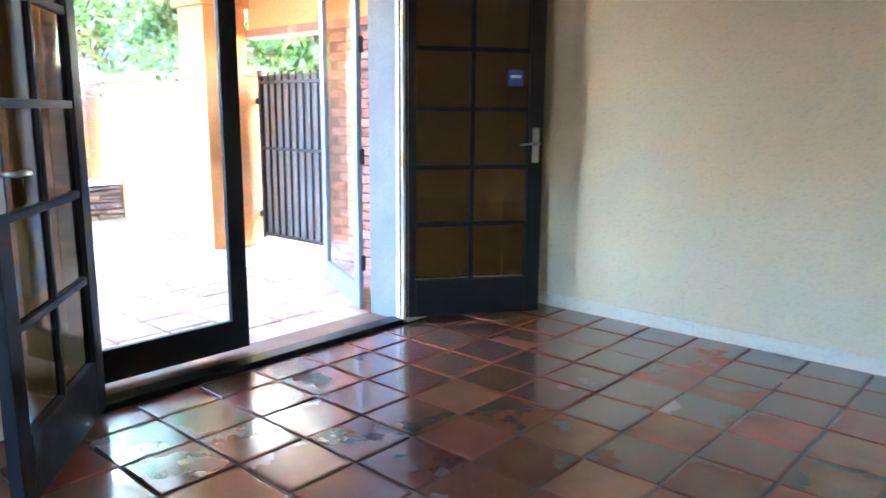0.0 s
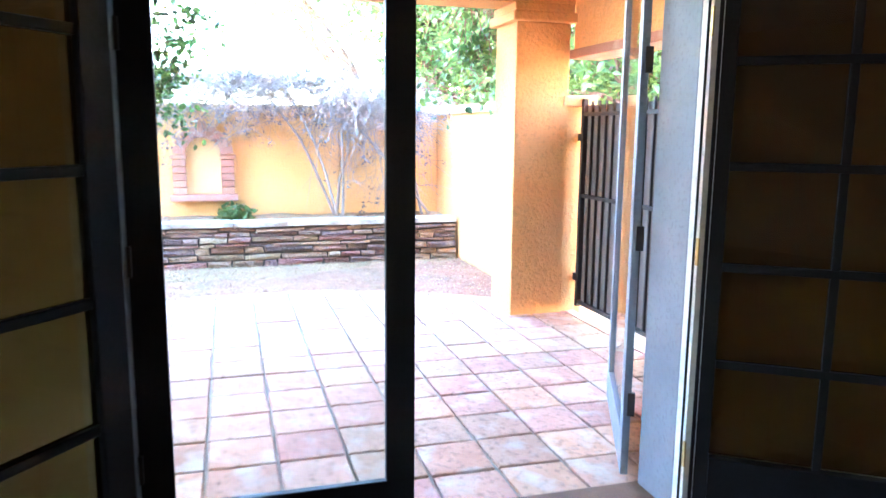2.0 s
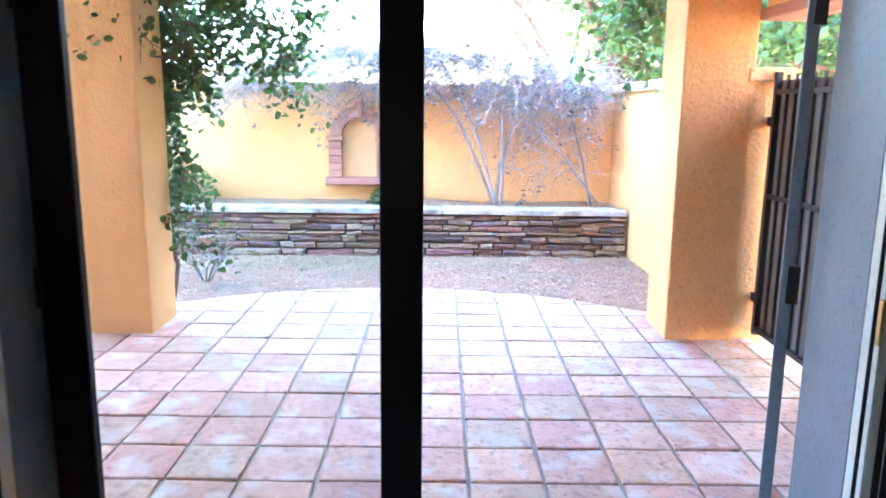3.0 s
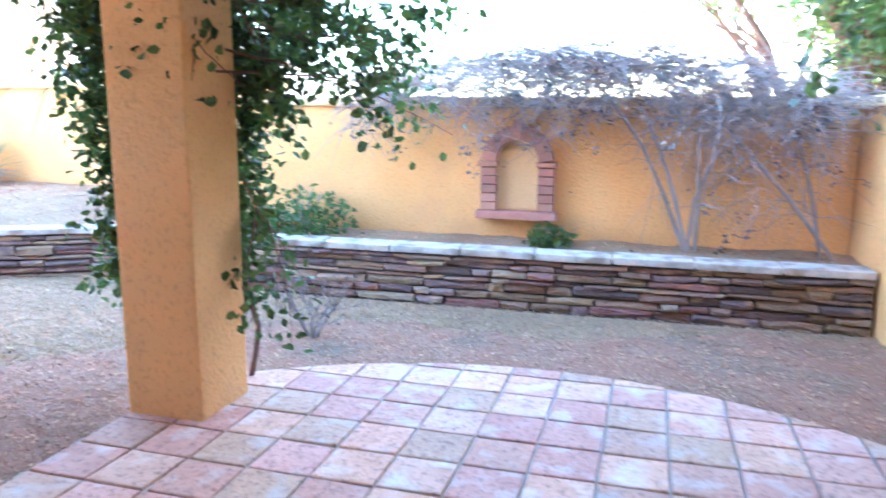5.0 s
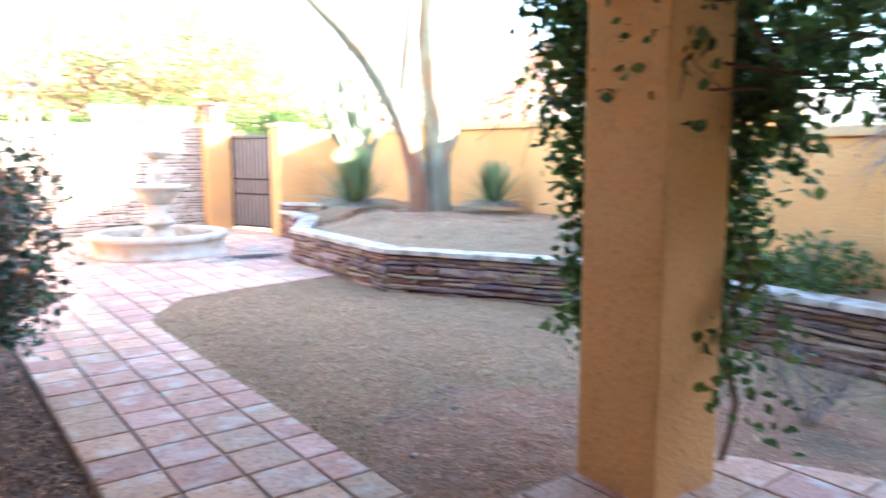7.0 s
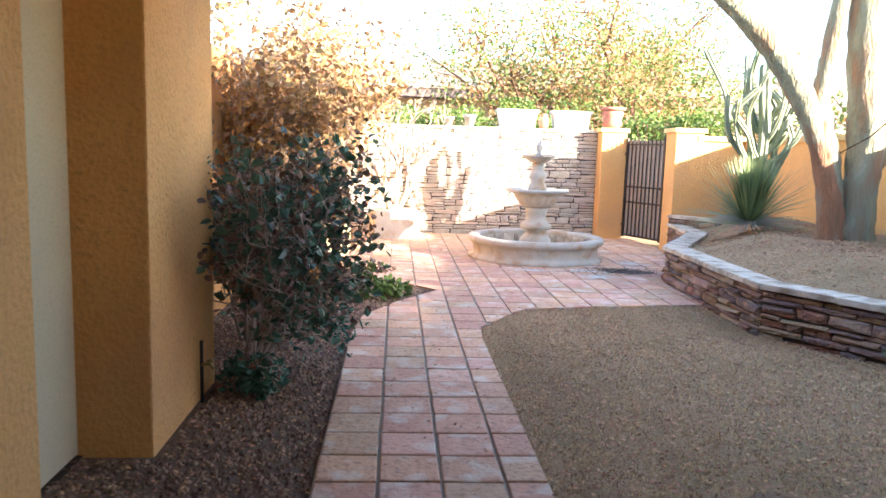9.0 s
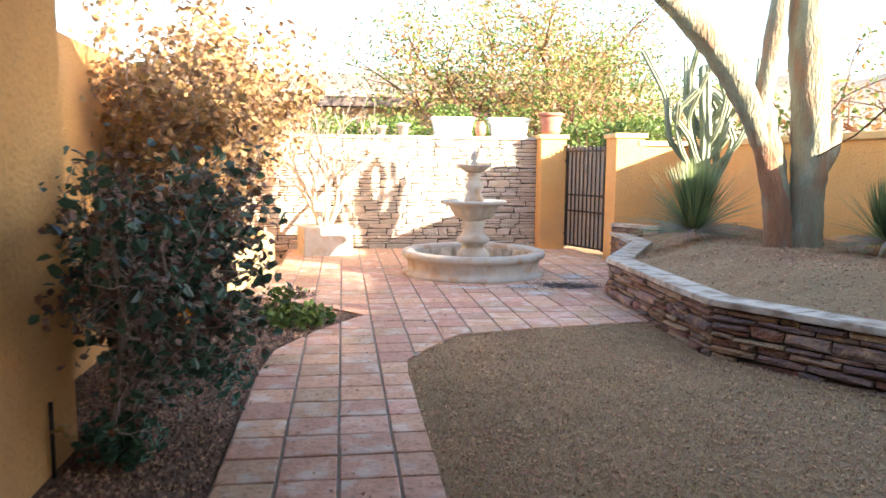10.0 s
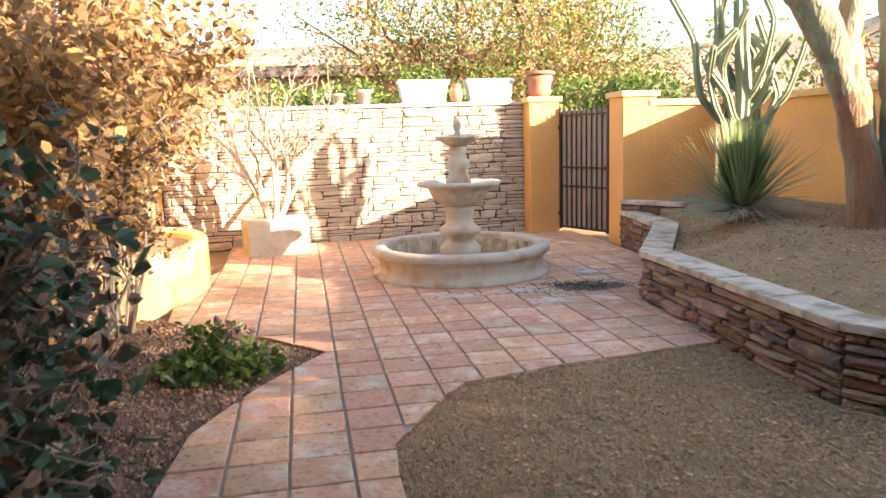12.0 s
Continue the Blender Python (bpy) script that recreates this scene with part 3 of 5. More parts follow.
        part("lever", st.data(), "steel", h, "satin metal lever", True)
    if sticker:
        s = part("sticker", box(0.70, 0.80, -0.0045, -0.0025, 1.50, 1.60), "sticker", d, "small dark blue sticker on the glass")
        part("print", box(0.715, 0.785, -0.0065, -0.0047, 1.55, 1.568), "paper", s)
    return d


french_leaf("french_door", (-4.165, 4.292), 55.0, "dark-stained ten-light French door standing open", sticker=True)
french_leaf("french_door", (-4.118, 2.365), -38.5, "dark-stained ten-light French door swung into the room")


def storm_leaf(hinge, direction, label, W_=0.97, paint="dark_wood"):
    d = thing("storm_door", label, "door", (*hinge, 0.0), direction, kind="structure")
    H_, T = 2.22, 0.016
    for x0 in (0.0, W_ - 0.105):
        part("stile", box(x0, x0 + 0.105, -T, T, 0.035, H_, 0.004), paint, d)
    part("bottom_rail", box(0.095, W_ - 0.095, -T, T, 0.035, 0.20, 0.004), paint, d)
    part("top_rail", box(0.095, W_ - 0.095, -T, T, H_ - 0.1, H_, 0.004), paint, d)
    p = part("pane", box(0.09, W_ - 0.09, -0.002, 0.002, 0.195, H_ - 0.095), "glass", d)
    p.visible_shadow = False
    for z in (0.35, 1.05, 1.75):
        part("hinge", box(-0.012, 0.012, -0.03, 0.0, z - 0.05, z + 0.05, 0.003), "iron", d, "black hinge")
    return d


# one pair of doors: closed leaf coloured dark as backlit, open leaf grey as skylit
storm_leaf((-4.375, 2.362), 90.0, "dark framed glazed outer door, closed leaf", 0.938)
storm_leaf((-4.475, 4.245), 154.5, "glazed outer door swung out over the patio, frame coloured grey as skylit", paint="grey_paint")


# ---- gates ----
def iron_gate(at, rz, width, height, label, sheet_mat="gate_mesh", fracs=(0.38, 0.53)):
    g = thing("iron_gate", label, "gate", at, rz)
    for x0 in (0.0, width - 0.04):
        part("stile", box(x0, x0 + 0.04, -0.02, 0.02, 0.06, height, 0.003), "iron", g)
    for z in (0.10, *[height * k for k in fracs], height - 0.12):
        part("rail", box(0.04, width - 0.04, -0.016, 0.016, z - 0.015, z + 0.015, 0.002), "iron", g)
    n = int((width - 0.08) / 0.105)
    for i in range(1, n):
        x = 0.04 + (width - 0.08) * i / n
        part("bar", box(x - 0.0065, x + 0.0065, -0.009, 0.009, 0.10, height - 0.02), "iron", g)
    part("backing_sheet", box(0.03, width - 0.03, 0.018, 0.024, 0.09, height - 0.05), sheet_mat, g, "perforated sheet behind the bars")
    for z in (0.3, height - 0.3):
        part("hinge", box(-0.05, 0.0, -0.02, 0.02, z - 0.03, z + 0.03, 0.004), "iron", g)
    part("latch", box(width - 0.06, width + 0.01, -0.04, -0.02, 1.0, 1.06, 0.004), "iron", g, "small black latch")
    return g


iron_gate((-7.24, 5.40, 0), 0, 1.17, 1.73, "black iron side gate backed with grey sheet", "gate_grey", (0.56,))
iron_gate((-10.085, -11.085, 0), 112.0, 1.05, 1.94, "black iron garden gate between stucco posts")


def gate_post(x0, x1, y0, y1, h, label):
    p = thing("gate_post", label, "gate post", ((x0 + x1) / 2, (y0 + y1) / 2, 0), kind="structure", group="gate posts")
    a, b = (x1 - x0) / 2, (y1 - y0) / 2
    part("shaft", box(-a, a, -b, b, -0.05, h - 0.08, 0.012), "stucco", p)
    part("cap", box(-a - 0.04, a + 0.04, -b - 0.04, b + 0.04, h - 0.08, h, 0.012), "stucco_pale", p)
    return p


gate_post(-10.08, -9.60, -11.58, -11.10, 2.12, "orange stucco gate post carrying a terracotta urn")
gate_post(-10.96, -10.47, -10.10, -9.62, 2.10, "orange stucco gate post beside the raised bed")

# ---- raised beds ----
BED = [(-10.08, 5.25), (-10.08, -1.72), (-9.03, -3.58), (-9.12, -6.25), (-10.2, -8.1), (-10.42, -9.60)]
CAP_Z, CAP_W = 0.47, 0.29


def offset_line(line, d):
    """Parallel of an open line, to its left for positive d."""
    out = []
    for i, p in enumerate(line):
        p = Vector(p)
        ns = []
        for a, b in ((i - 1, i), (i, i + 1)):
            if 0 <= a and b < len(line):
                t = (Vector(line[b]) - Vector(line[a])).normalized()
                ns.append(Vector((-t.y, t.x)))
        n = sum(ns, Vector((0, 0))).normalized()
        out.append(tuple(p + n * (d / n.dot(ns[0]))))
    return out


def band(line, d0, d1, z0, z1):
    a, b = offset_line(line, d0), offset_line(line, d1)
    vs, fs = [], []
    for p, q in zip(a, b):
        vs += [(*p, z0), (*q, z0), (*q, z1), (*p, z1)]
    for i in range(len(line) - 1):
        k = 4 * i
        for j in range(4):
            fs.append((k + j, k + (j + 1) % 4, k + 4 + (j + 1) % 4, k + 4 + j))
    fs += [(0, 3, 2, 1), tuple(4 * (len(line) - 1) + j for j in range(4))]
    bm = bmesh.new()
    bv = [bm.verts.new(v) for v in vs]
    for f in fs:
        bm.faces.new([bv[i] for i in f])
    return bm


# the line runs southwards, so its right hand is the bed and its left hand the lawn
bed_wall = tagged(part("bed_wall", band(BED, -0.20, -0.035, -0.05, CAP_Z - 0.055), "stone_joint"), "low ledgestone retaining wall of the raised beds", "retaining wall", kind="structure")
side = offset_line(BED, 0.025)
inn = offset_line(BED, 0.025 - CAP_W)


def slab_between(a, b, c, d, z0, z1, bev=0.006):
    bm = bmesh.new()
    lo = [bm.verts.new((*p, z0)) for p in (a, b, c, d)]
    hi = [bm.verts.new((*p, z1)) for p in (a, b, c, d)]
    bm.faces.new(hi); bm.faces.new(lo[::-1])
    for i in range(4):
        bm.faces.new((lo[i], lo[(i + 1) % 4], hi[(i + 1) % 4], hi[i]))
    bmesh.ops.bevel(bm, geom=list(bm.edges), offset=bev, segments=2, affect="EDGES")
    return bm


for i in range(len(BED) - 1):
    a0, a1, b0, b1 = Vector(side[i]), Vector(side[i + 1]), Vector(inn[i]), Vector(inn[i + 1])
    n = max(1, round((a1 - a0).length / 0.62))
    for k in range(n):
        f0, f1 = k / n + 0.0008, (k + 1) / n - 0.0008
        dz = rng.uniform(-0.004, 0.004)
        part("cap_stone", slab_between(a0.lerp(a1, f0), a0.lerp(a1, f1), b0.lerp(b1, f1), b0.lerp(b1, f0), CAP_Z - 0.055 + dz, CAP_Z + dz), "cap", bed_wall)

# soil of the beds
bed_poly = offset_line(BED, -0.19) + [(-10.9, -9.62), (-11.9, -9.62), (-11.9, -0.62), (-11.0, -0.55), (-11.0, 5.25)]
in_bed = outline_test(bed_poly)


def bed_height(x, y):
    d = 9.0
    for (x1, y1), (x2, y2) in zip(BED, BED[1:]):
        a, b, p = Vector((x1, y1)), Vector((x2, y2)), Vector((x, y))
        t = max(0, min(1, (p - a).dot(b - a) / (b - a).length_squared))
        d = min(d, (p - a - (b - a) * t).length)
    rise = 0.23 * max(0, min(1, (-0.9 - y) / 1.6)) + 0.04
    k = max(0, min(1, (d - 0.18) / 1.1))
    return 0.415 + rise * k * k * (3 - 2 * k) + 0.022 * noise.noise((x * 2.3, y * 2.3, 0.0)) + 0.012 * noise.noise((x * 7, y * 7, 3.0))


bm = bmesh.new()
step, grid = 0.13, {}
nx, ny = int(3.2 / step), int(15.2 / step)
for i in range(nx + 1):
    for j in range(ny + 1):
        x, y = -12.0 + i * step, -9.75 + j * step
        if in_bed(x, y) or any(in_bed(x + a, y + b) for a, b in ((step, 0), (-step, 0), (0, step), (0, -step))):
            grid[i, j] = bm.verts.new((x, y, bed_height(x, y)))
for (i, j), v in list(grid.items()):
    q = [grid.get(k) for k in ((i, j), (i + 1, j), (i + 1, j + 1), (i, j + 1))]
    if all(q):
        bm.faces.new(q)
tagged(part("bed_soil", bm, "dirt", smooth=True), "dry mounded soil of the raised beds", "soil", kind="structure")

# small stone kerb at the gate post
kerb = [(-10.85, -8.72), (-10.37, -9.50)]
kw = tagged(part("kerb_wall", band(kerb, -0.19, -0.035, -0.05, 0.57), "stone_joint"), "short ledgestone wall against the gate post", "retaining wall", kind="structure")
ka, kb = offset_line(kerb, 0.02), offset_line(kerb, -0.22)
part("cap_stone", slab_between(Vector(ka[0]), Vector(ka[1]), Vector(kb[1]), Vector(kb[0]), 0.57, 0.62), "cap", kw)

# court wall of ledgestone behind the fountain
court_wall = tagged(part("court_wall", box(-9.61, -4.05, -11.75, -11.445, -0.05, 2.02), "stone_joint"), "tall ledgestone wall behind the fountain", "wall", kind="structure")
part("coping", box(-9.62, -4.05, -11.78, -11.40, 2.02, 2.075, 0.01), "cap", court_wall, "pale flat coping")

# ---- wall niche ----
niche = thing("wall_niche_shrine", "arched brick-framed niche with a pale plaster back", "niche", (-11.0, 2.41, 0.63))
part("back_panel", box(0.002, 0.022, -0.2, 0.2, 0.08, 0.74, 0.003), "stucco_pale", niche, "pale stained plaster panel")
part("sill", box(0.002, 0.17, -0.38, 0.38, 0.0, 0.075, 0.012), "brickred", niche)
for s in (-1, 1):
    for k in range(5):
        part("brick", box(0.002, 0.115, s * 0.27 - 0.075, s * 0.27 + 0.075, 0.08 + k * 0.082, 0.08 + k * 0.082 + 0.074, 0.008), "brickred", niche)
    part("impost", box(0.002, 0.135, s * 0.275 - 0.095, s * 0.275 + 0.095, 0.492, 0.535, 0.006), "brickred", niche)
for k in range(9):
    a = radians(10 + k * 20)
    m = Matrix.Translation((0, 0.0, 0.54)) @ Matrix.Rotation(a, 4, "X") @ Matrix.Translation((0, 0.265, 0))
    key = 0.05 if k == 4 else 0.0
    part("voussoir", box(0.002, 0.115 + key * 0.8, -0.07, 0.07 + key, -0.044, 0.044, 0.008, m), "brickred", niche)

# ---- fountain ----
fountain = thing("fountain", "tiered cast-stone fountain, dry, with a round basin", "fountain", (-7.85, -8.27, 0.0))
part("basin", lathe([(1.0, -0.03), (1.02, 0.02), (1.02, 0.05), (0.96, 0.07), (0.94, 0.12), (0.955, 0.20), (0.97, 0.235), (1.01, 0.25), (1.03, 0.275), (1.03, 0.32), (1.01, 0.345),
                     (0.88, 0.345), (0.855, 0.33), (0.85, 0.30), (0.845, 0.10), (0.80, 0.07), (0.05, 0.07)], 48), "cast", fountain, "weathered grey basin with a rolled rim", True)
part("pedestal", lathe([(0.27, 0.07), (0.27, 0.15), (0.21, 0.18), (0.235, 0.22), (0.235, 0.30), (0.17, 0.36), (0.155, 0.42), (0.235, 0.46), (0.24, 0.51), (0.20, 0.54), (0.155, 0.58), (0.15, 0.66),
                        (0.17, 0.72), (0.17, 0.76), (0.12, 0.78)], 28), "cast", fountain, "", True)
part("lower_bowl", lathe([(0.12, 0.765, 0), (0.19, 0.785, 1), (0.27, 0.84, 1), (0.325, 0.92, 1), (0.35, 0.98, 0.5), (0.44, 1.0, 0.6), (0.47, 1.02, 1), (0.46, 1.05, 1), (0.40, 1.055, 0.6), (0.30, 1.02, 0), (0.05, 0.99, 0)], 72, lobes=16, lobe_depth=0.035), "cast", fountain, "scalloped lower bowl", True)
part("stem", lathe([(0.13, 0.99), (0.15, 1.06), (0.12, 1.11), (0.10, 1.17), (0.13, 1.23), (0.13, 1.28), (0.10, 1.31), (0.085, 1.36), (0.11, 1.42), (0.08, 1.45)], 24), "cast", fountain, "", True)
part("upper_bowl", lathe([(0.07, 1.44, 0), (0.13, 1.46, 1), (0.20, 1.51, 1), (0.25, 1.535, 1), (0.255, 1.565, 1), (0.20, 1.565, 0.5), (0.04, 1.53, 0)], 48, lobes=12, lobe_depth=0.04), "cast", fountain, "scalloped upper bowl", True)
part("finial", lathe([(0.045, 1.52), (0.05, 1.58), (0.03, 1.61), (0.05, 1.65), (0.055, 1.69), (0.03, 1.73), (0.008, 1.77)], 16), "cast", fountain, "", True)
for k in range(26):
    a = 2 * math.pi * k / 26
    m = Matrix.Rotation(a, 4, "Z")
    part("lining_tile", box(0.828, 0.842, -0.088, 0.088, 0.125, 0.285, 0.003, m), "cap", fountain)

# stain of old water beside the basin
bm = bmesh.new()
pts = [(math.cos(2 * math.pi * i / 40) * (0.36 + 0.34 * noise.noise((i * 0.9, 2, 0))), math.sin(2 * math.pi * i / 40) * (0.22 + 0.22 * noise.noise((i * 0.9, 7, 0)))) for i in range(40)]
bm.faces.new([bm.verts.new((-8.9 + p[0], -7.0 + p[1], 0.0125)) for p in pts])
tagged(part("damp_patch", bm, "damp"), "dark damp stain on the paving beside the fountain", "stain", kind="stuff")

for cx, cy, rx, ry in ((-8.25, -6.98, 0.42, 0.16), (-7.55, -6.95, 0.42, 0.14), (-8.35, -6.5, 0.30, 0.20), (-9.2, -7.75, 0.30, 0.24)):
    st = Stuff()
    for n in range(120):
        a, q = rng.uniform(0, 6.283), rng.random() ** 0.6
        x, y = cx + rx * q * math.cos(a), cy + ry * q * math.sin(a)
        r_ = rng.uniform(0.01, 0.055) * (1.2 - q)
        k = len(st.v)
        for i in range(7):
            b = i * 0.8976
            rr = r_ * rng.uniform(0.5, 1.3)
            st.v.append((x + rr * math.cos(b), y + rr * math.sin(b), 0.0115 + n * 0.00006))
        st.f.append(tuple(range(k, k + 7)))
    tagged(part("mineral_crust", st.data(), "crust"), "pale mineral crust on the paving round the fountain", "stain", kind="stuff")


# small fittings on the house wall
hook = thing("wall_hook", "small rusty brown metal hook on the stucco house wall", "hook", (-4.425, 0.75, 1.20))
part("hook_plate", box(-0.006, 0.004, -0.008, 0.008, -0.04, 0.03, 0.002), "bark", hook)
st = Stuff()
st.tube([(-0.006, 0, 0.01), (-0.05, 0, -0.01), (-0.085, 0, -0.005), (-0.09, 0, 0.03)], 0.0035, 0.003, 7)
part("hook_arm", st.data(), "bark", hook, "", True)
tap = thing("garden_tap", "thin pipe with a small brass tap on the pier", "tap", (-4.545, -1.68, -0.05))
st = Stuff()
st.tube([(0, 0, 0), (0, 0, 0.20), (0.0, 0, 0.42)], 0.011, 0.011, 8)
part("riser_pipe", st.data(), "iron", tap, "dark riser pipe", True)
st = Stuff()
st.tube([(0, 0, 0.27), (-0.05, 0.0, 0.275), (-0.075, 0, 0.24)], 0.013, 0.010, 8)
part("spout", st.data(), "brass", tap, "brass spout", True)
part("tap_handle", lathe([(0.004, 0.28), (0.022, 0.285), (0.022, 0.295), (0.004, 0.30)], 12), "brass", tap, "", True).location = (-0.05, 0, 0.005)


# ---- low curved planter by the court ----
cp = thing("curved_planter", "low curved yellow stucco planter wall", "planter", (-4.05, -8.35, 0), kind="structure")
bm = bmesh.new()
ring = []
for i in range(25):
    a = radians(90 + 180 * i / 24)
    ring.append([(math.cos(a) * r, math.sin(a) * 1.55 * r / 0.98, z) for r, z in ((0.98, -0.05), (0.98, 0.50), (0.95, 0.535), (0.84, 0.535), (0.82, 0.50), (0.82, 0.2))])
bv = [[bm.verts.new(p) for p in row] for row in ring]
for a, b in zip(bv, bv[1:]):
    for j in range(5):
        bm.faces.new((a[j], a[j + 1], b[j + 1], b[j]))
part("rim_wall", bm, "stucco_yellow", cp)
bm = bmesh.new()
bm.faces.new([bm.verts.new((p[5][0], p[5][1], 0.44)) for p in ring])
part("planter_soil", bm, "dirt", cp, "dry soil")
shutter = thing("white_shutter", "white slatted shutter panel on the house wall", "shutter", (-4.045, -9.3, 0.62))
part("shutter_frame", box(-0.05, -0.004, -0.52, 0.52, 0.0, 1.1, 0.006), "white", shutter)
for i in range(9):
    part("slat", box(-0.075, -0.052, -0.46 + i * 0.105, -0.40 + i * 0.105, 0.05, 1.05, 0.004), "white", shutter)

# ---- things on top of the court wall and posts ----
urn = thing("urn", "terracotta urn with a heavy rim on the gate post", "urn", (-9.84, -11.34, 2.12))
part("urn_body", lathe([(0.12, 0), (0.15, 0.01), (0.19, 0.08), (0.17, 0.16), (0.205, 0.26), (0.21, 0.31), (0.19, 0.34)], 28), "terra_pot", urn, "", True)
part("urn_rim", lathe([(0.19, 0.34), (0.245, 0.345), (0.25, 0.385), (0.22, 0.40), (0.15, 0.40), (0.14, 0.32)], 28), "terra_pot", urn, "", True)
def wall_planter(at, half, label):
    """A flared box planter: foot, tapering sides, moulded rim, soil."""
    p = thing("planter_box", label, "planter", at, group="planters on the wall")
    part("planter_foot", box(-half * 0.86, half * 0.86, -0.13, 0.13, 0, 0.035, 0.006), "white", p)
    bm = bmesh.new()
    rows = []
    for z, k in ((0.035, 0.80), (0.08, 0.84), (0.22, 0.90), (0.29, 0.95), (0.31, 1.0), (0.355, 1.0), (0.355, 0.88), (0.30, 0.86)):
        rows.append([bm.verts.new((sx * half * k, sy * 0.165 * k, z)) for sx, sy in ((-1, -1), (1, -1), (1, 1), (-1, 1))])
    for a, b in zip(rows, rows[1:]):
        for j in range(4):
            bm.faces.new((a[j], a[(j + 1) % 4], b[(j + 1) % 4], b[j]))
    part("planter_body", bm, "white", p)
    part("planter_soil", box(-half * 0.86, half * 0.86, -0.135, 0.135, 0.27, 0.315), "dirt", p, "dark potting soil")
    return p


wall_planter((-8.02, -11.58, 2.075), 0.40, "pale flared box planter on the court wall")
wall_planter((-9.08, -11.58, 2.075), 0.39, "pale flared box planter beside the gate post")
mid_pot = thing("flower_pot", "small terracotta pot between the planters", "pot", (-8.55, -11.56, 2.075), group="pots on the wall")
part("pot_body", lathe([(0.07, 0), (0.10, 0.10), (0.10, 0.2), (0.075, 0.24), (0.09, 0.26), (0.09, 0.28), (0.07, 0.28), (0.06, 0.22)], 20), "terra_pot", mid_pot, "", True)
for px in (-8.02, -9.08):
    g = thing("potted_plant", "bright green leafy plant growing in the planter", "plant", (px, -11.60, 2.385), group="plants in the planters")
    st = Stuff()
    for _ in range(420 if px > -8.5 else 130):
        st.leaf((rng.uniform(-0.36, 0.36), rng.uniform(-0.12, 0.12), 0.02 + 0.24 * rng.random() ** 1.4), 0.07, 0.5, -0.5)
    part("foliage", st.data(), "leaf_bright", g)
for x, s in ((-7.1, 0.9), (-6.7, 0.7)):
    p = thing("flower_pot", "small pale flower pot on the wall", "pot", (x, -11.58, 2.075), group="pots on the wall")
    part("pot_body", lathe([(0.08 * s, 0), (0.13 * s, 0.2 * s), (0.15 * s, 0.2 * s), (0.15 * s, 0.25 * s), (0.12 * s, 0.25 * s), (0.11 * s, 0.2 * s)], 20), "cast", p, "", True)


# ---- plants ----
def plant(name, label, category, at=(0, 0, 0), group=""):
    return thing(name, label, category, at, group=group)


def scatter_leaves(st, tips, n, size, jitter=0.08, narrow=0.55, droop=0.3):
    for _ in range(n):
        p = rng.choice(tips)
        st.leaf((p[0] + rng.gauss(0, jitter), p[1] + rng.gauss(0, jitter), max(0.01, p[2] + rng.gauss(0, jitter))), size, narrow, droop)


# the big tree: two smooth trunks that fork
tree = plant("palo_verde_tree", "smooth green-barked tree with forked leaning trunks", "tree", (-10.97, -5.5, 0.60))
K = 0.00636


def tp(px, py, y=0.0):
    return (-(px - 1478) * K, y, 0.09 + (425 - py) * K)


def limb(pts, radii, material, label=""):
    st = Stuff()
    vs = [Vector(p) for p in pts]
    fine, rr = [], []
    for i in range(len(vs) - 1):
        p0, p1, p2, p3 = vs[max(i - 1, 0)], vs[i], vs[i + 1], vs[min(i + 2, len(vs) - 1)]
        for k in range(8):
            t = k / 8
            fine.append(0.5 * ((2 * p1) + (p2 - p0) * t + (2 * p0 - 5 * p1 + 4 * p2 - p3) * t * t + (3 * p1 - p0 - 3 * p2 + p3) * t ** 3))
            rr.append(radii[i] + (radii[i + 1] - radii[i]) * t)
    fine.append(vs[-1]); rr.append(radii[-1])
    seg = 20
    for i, p in enumerate(fine):
        d = (fine[min(i + 1, len(fine) - 1)] - fine[max(i - 1, 0)]).normalized()
        u = d.cross(Vector((0.1, 1.0, 0.05))).normalized(); w = d.cross(u)
        for j in range(seg):
            a = 2 * math.pi * j / seg
            r = rr[i] * (1 + 0.16 * noise.noise((p.x * 4 + math.cos(a) * 1.3, p.z * 4 + math.sin(a) * 1.3, p.z * 1.5)) + 0.07 * noise.noise((p.x * 13 + math.cos(a) * 2.6, p.z * 11, math.sin(a) * 2.6)))
            st.v.append(tuple(p + u * r * math.cos(a) + w * r * math.sin(a)))
    for i in range(len(fine) - 1):
        for j in range(seg):
            a, b = i * seg + j, i * seg + (j + 1) % seg
            st.f.append((a, b, b + seg, a + seg))
    st.f.append(tuple(range(len(st.v) - seg, len(st.v))))
    return part("trunk", st.data(), material, tree, label, True)


limb([tp(1455, 455), tp(1455, 415), tp(1440, 335), tp(1416, 262), tp(1397, 212)], [0.20, 0.16, 0.125, 0.10, 0.10], "bark_rust", "rusty brown bark at the foot")
limb([tp(1410, 250), tp(1398, 215), tp(1384, 185), tp(1343, 120), tp(1284, 55), tp(1212, -5), tp(1060, -120)], [0.10, 0.115, 0.14, 0.15, 0.14, 0.12, 0.08], "bark_green", "leaning smooth trunk")
limb([tp(1402, 215), tp(1414, 150), tp(1424, 60), tp(1436, -40), tp(1440, -200)], [0.09, 0.10, 0.095, 0.10, 0.06], "bark_green")
limb([tp(1478, 400, -0.10), tp(1456, 325, -0.12), tp(1438, 256, -0.13), tp(1424, 205, -0.10), tp(1408, 170, -0.03)], [0.17, 0.145, 0.15, 0.125, 0.10], "bark_green")
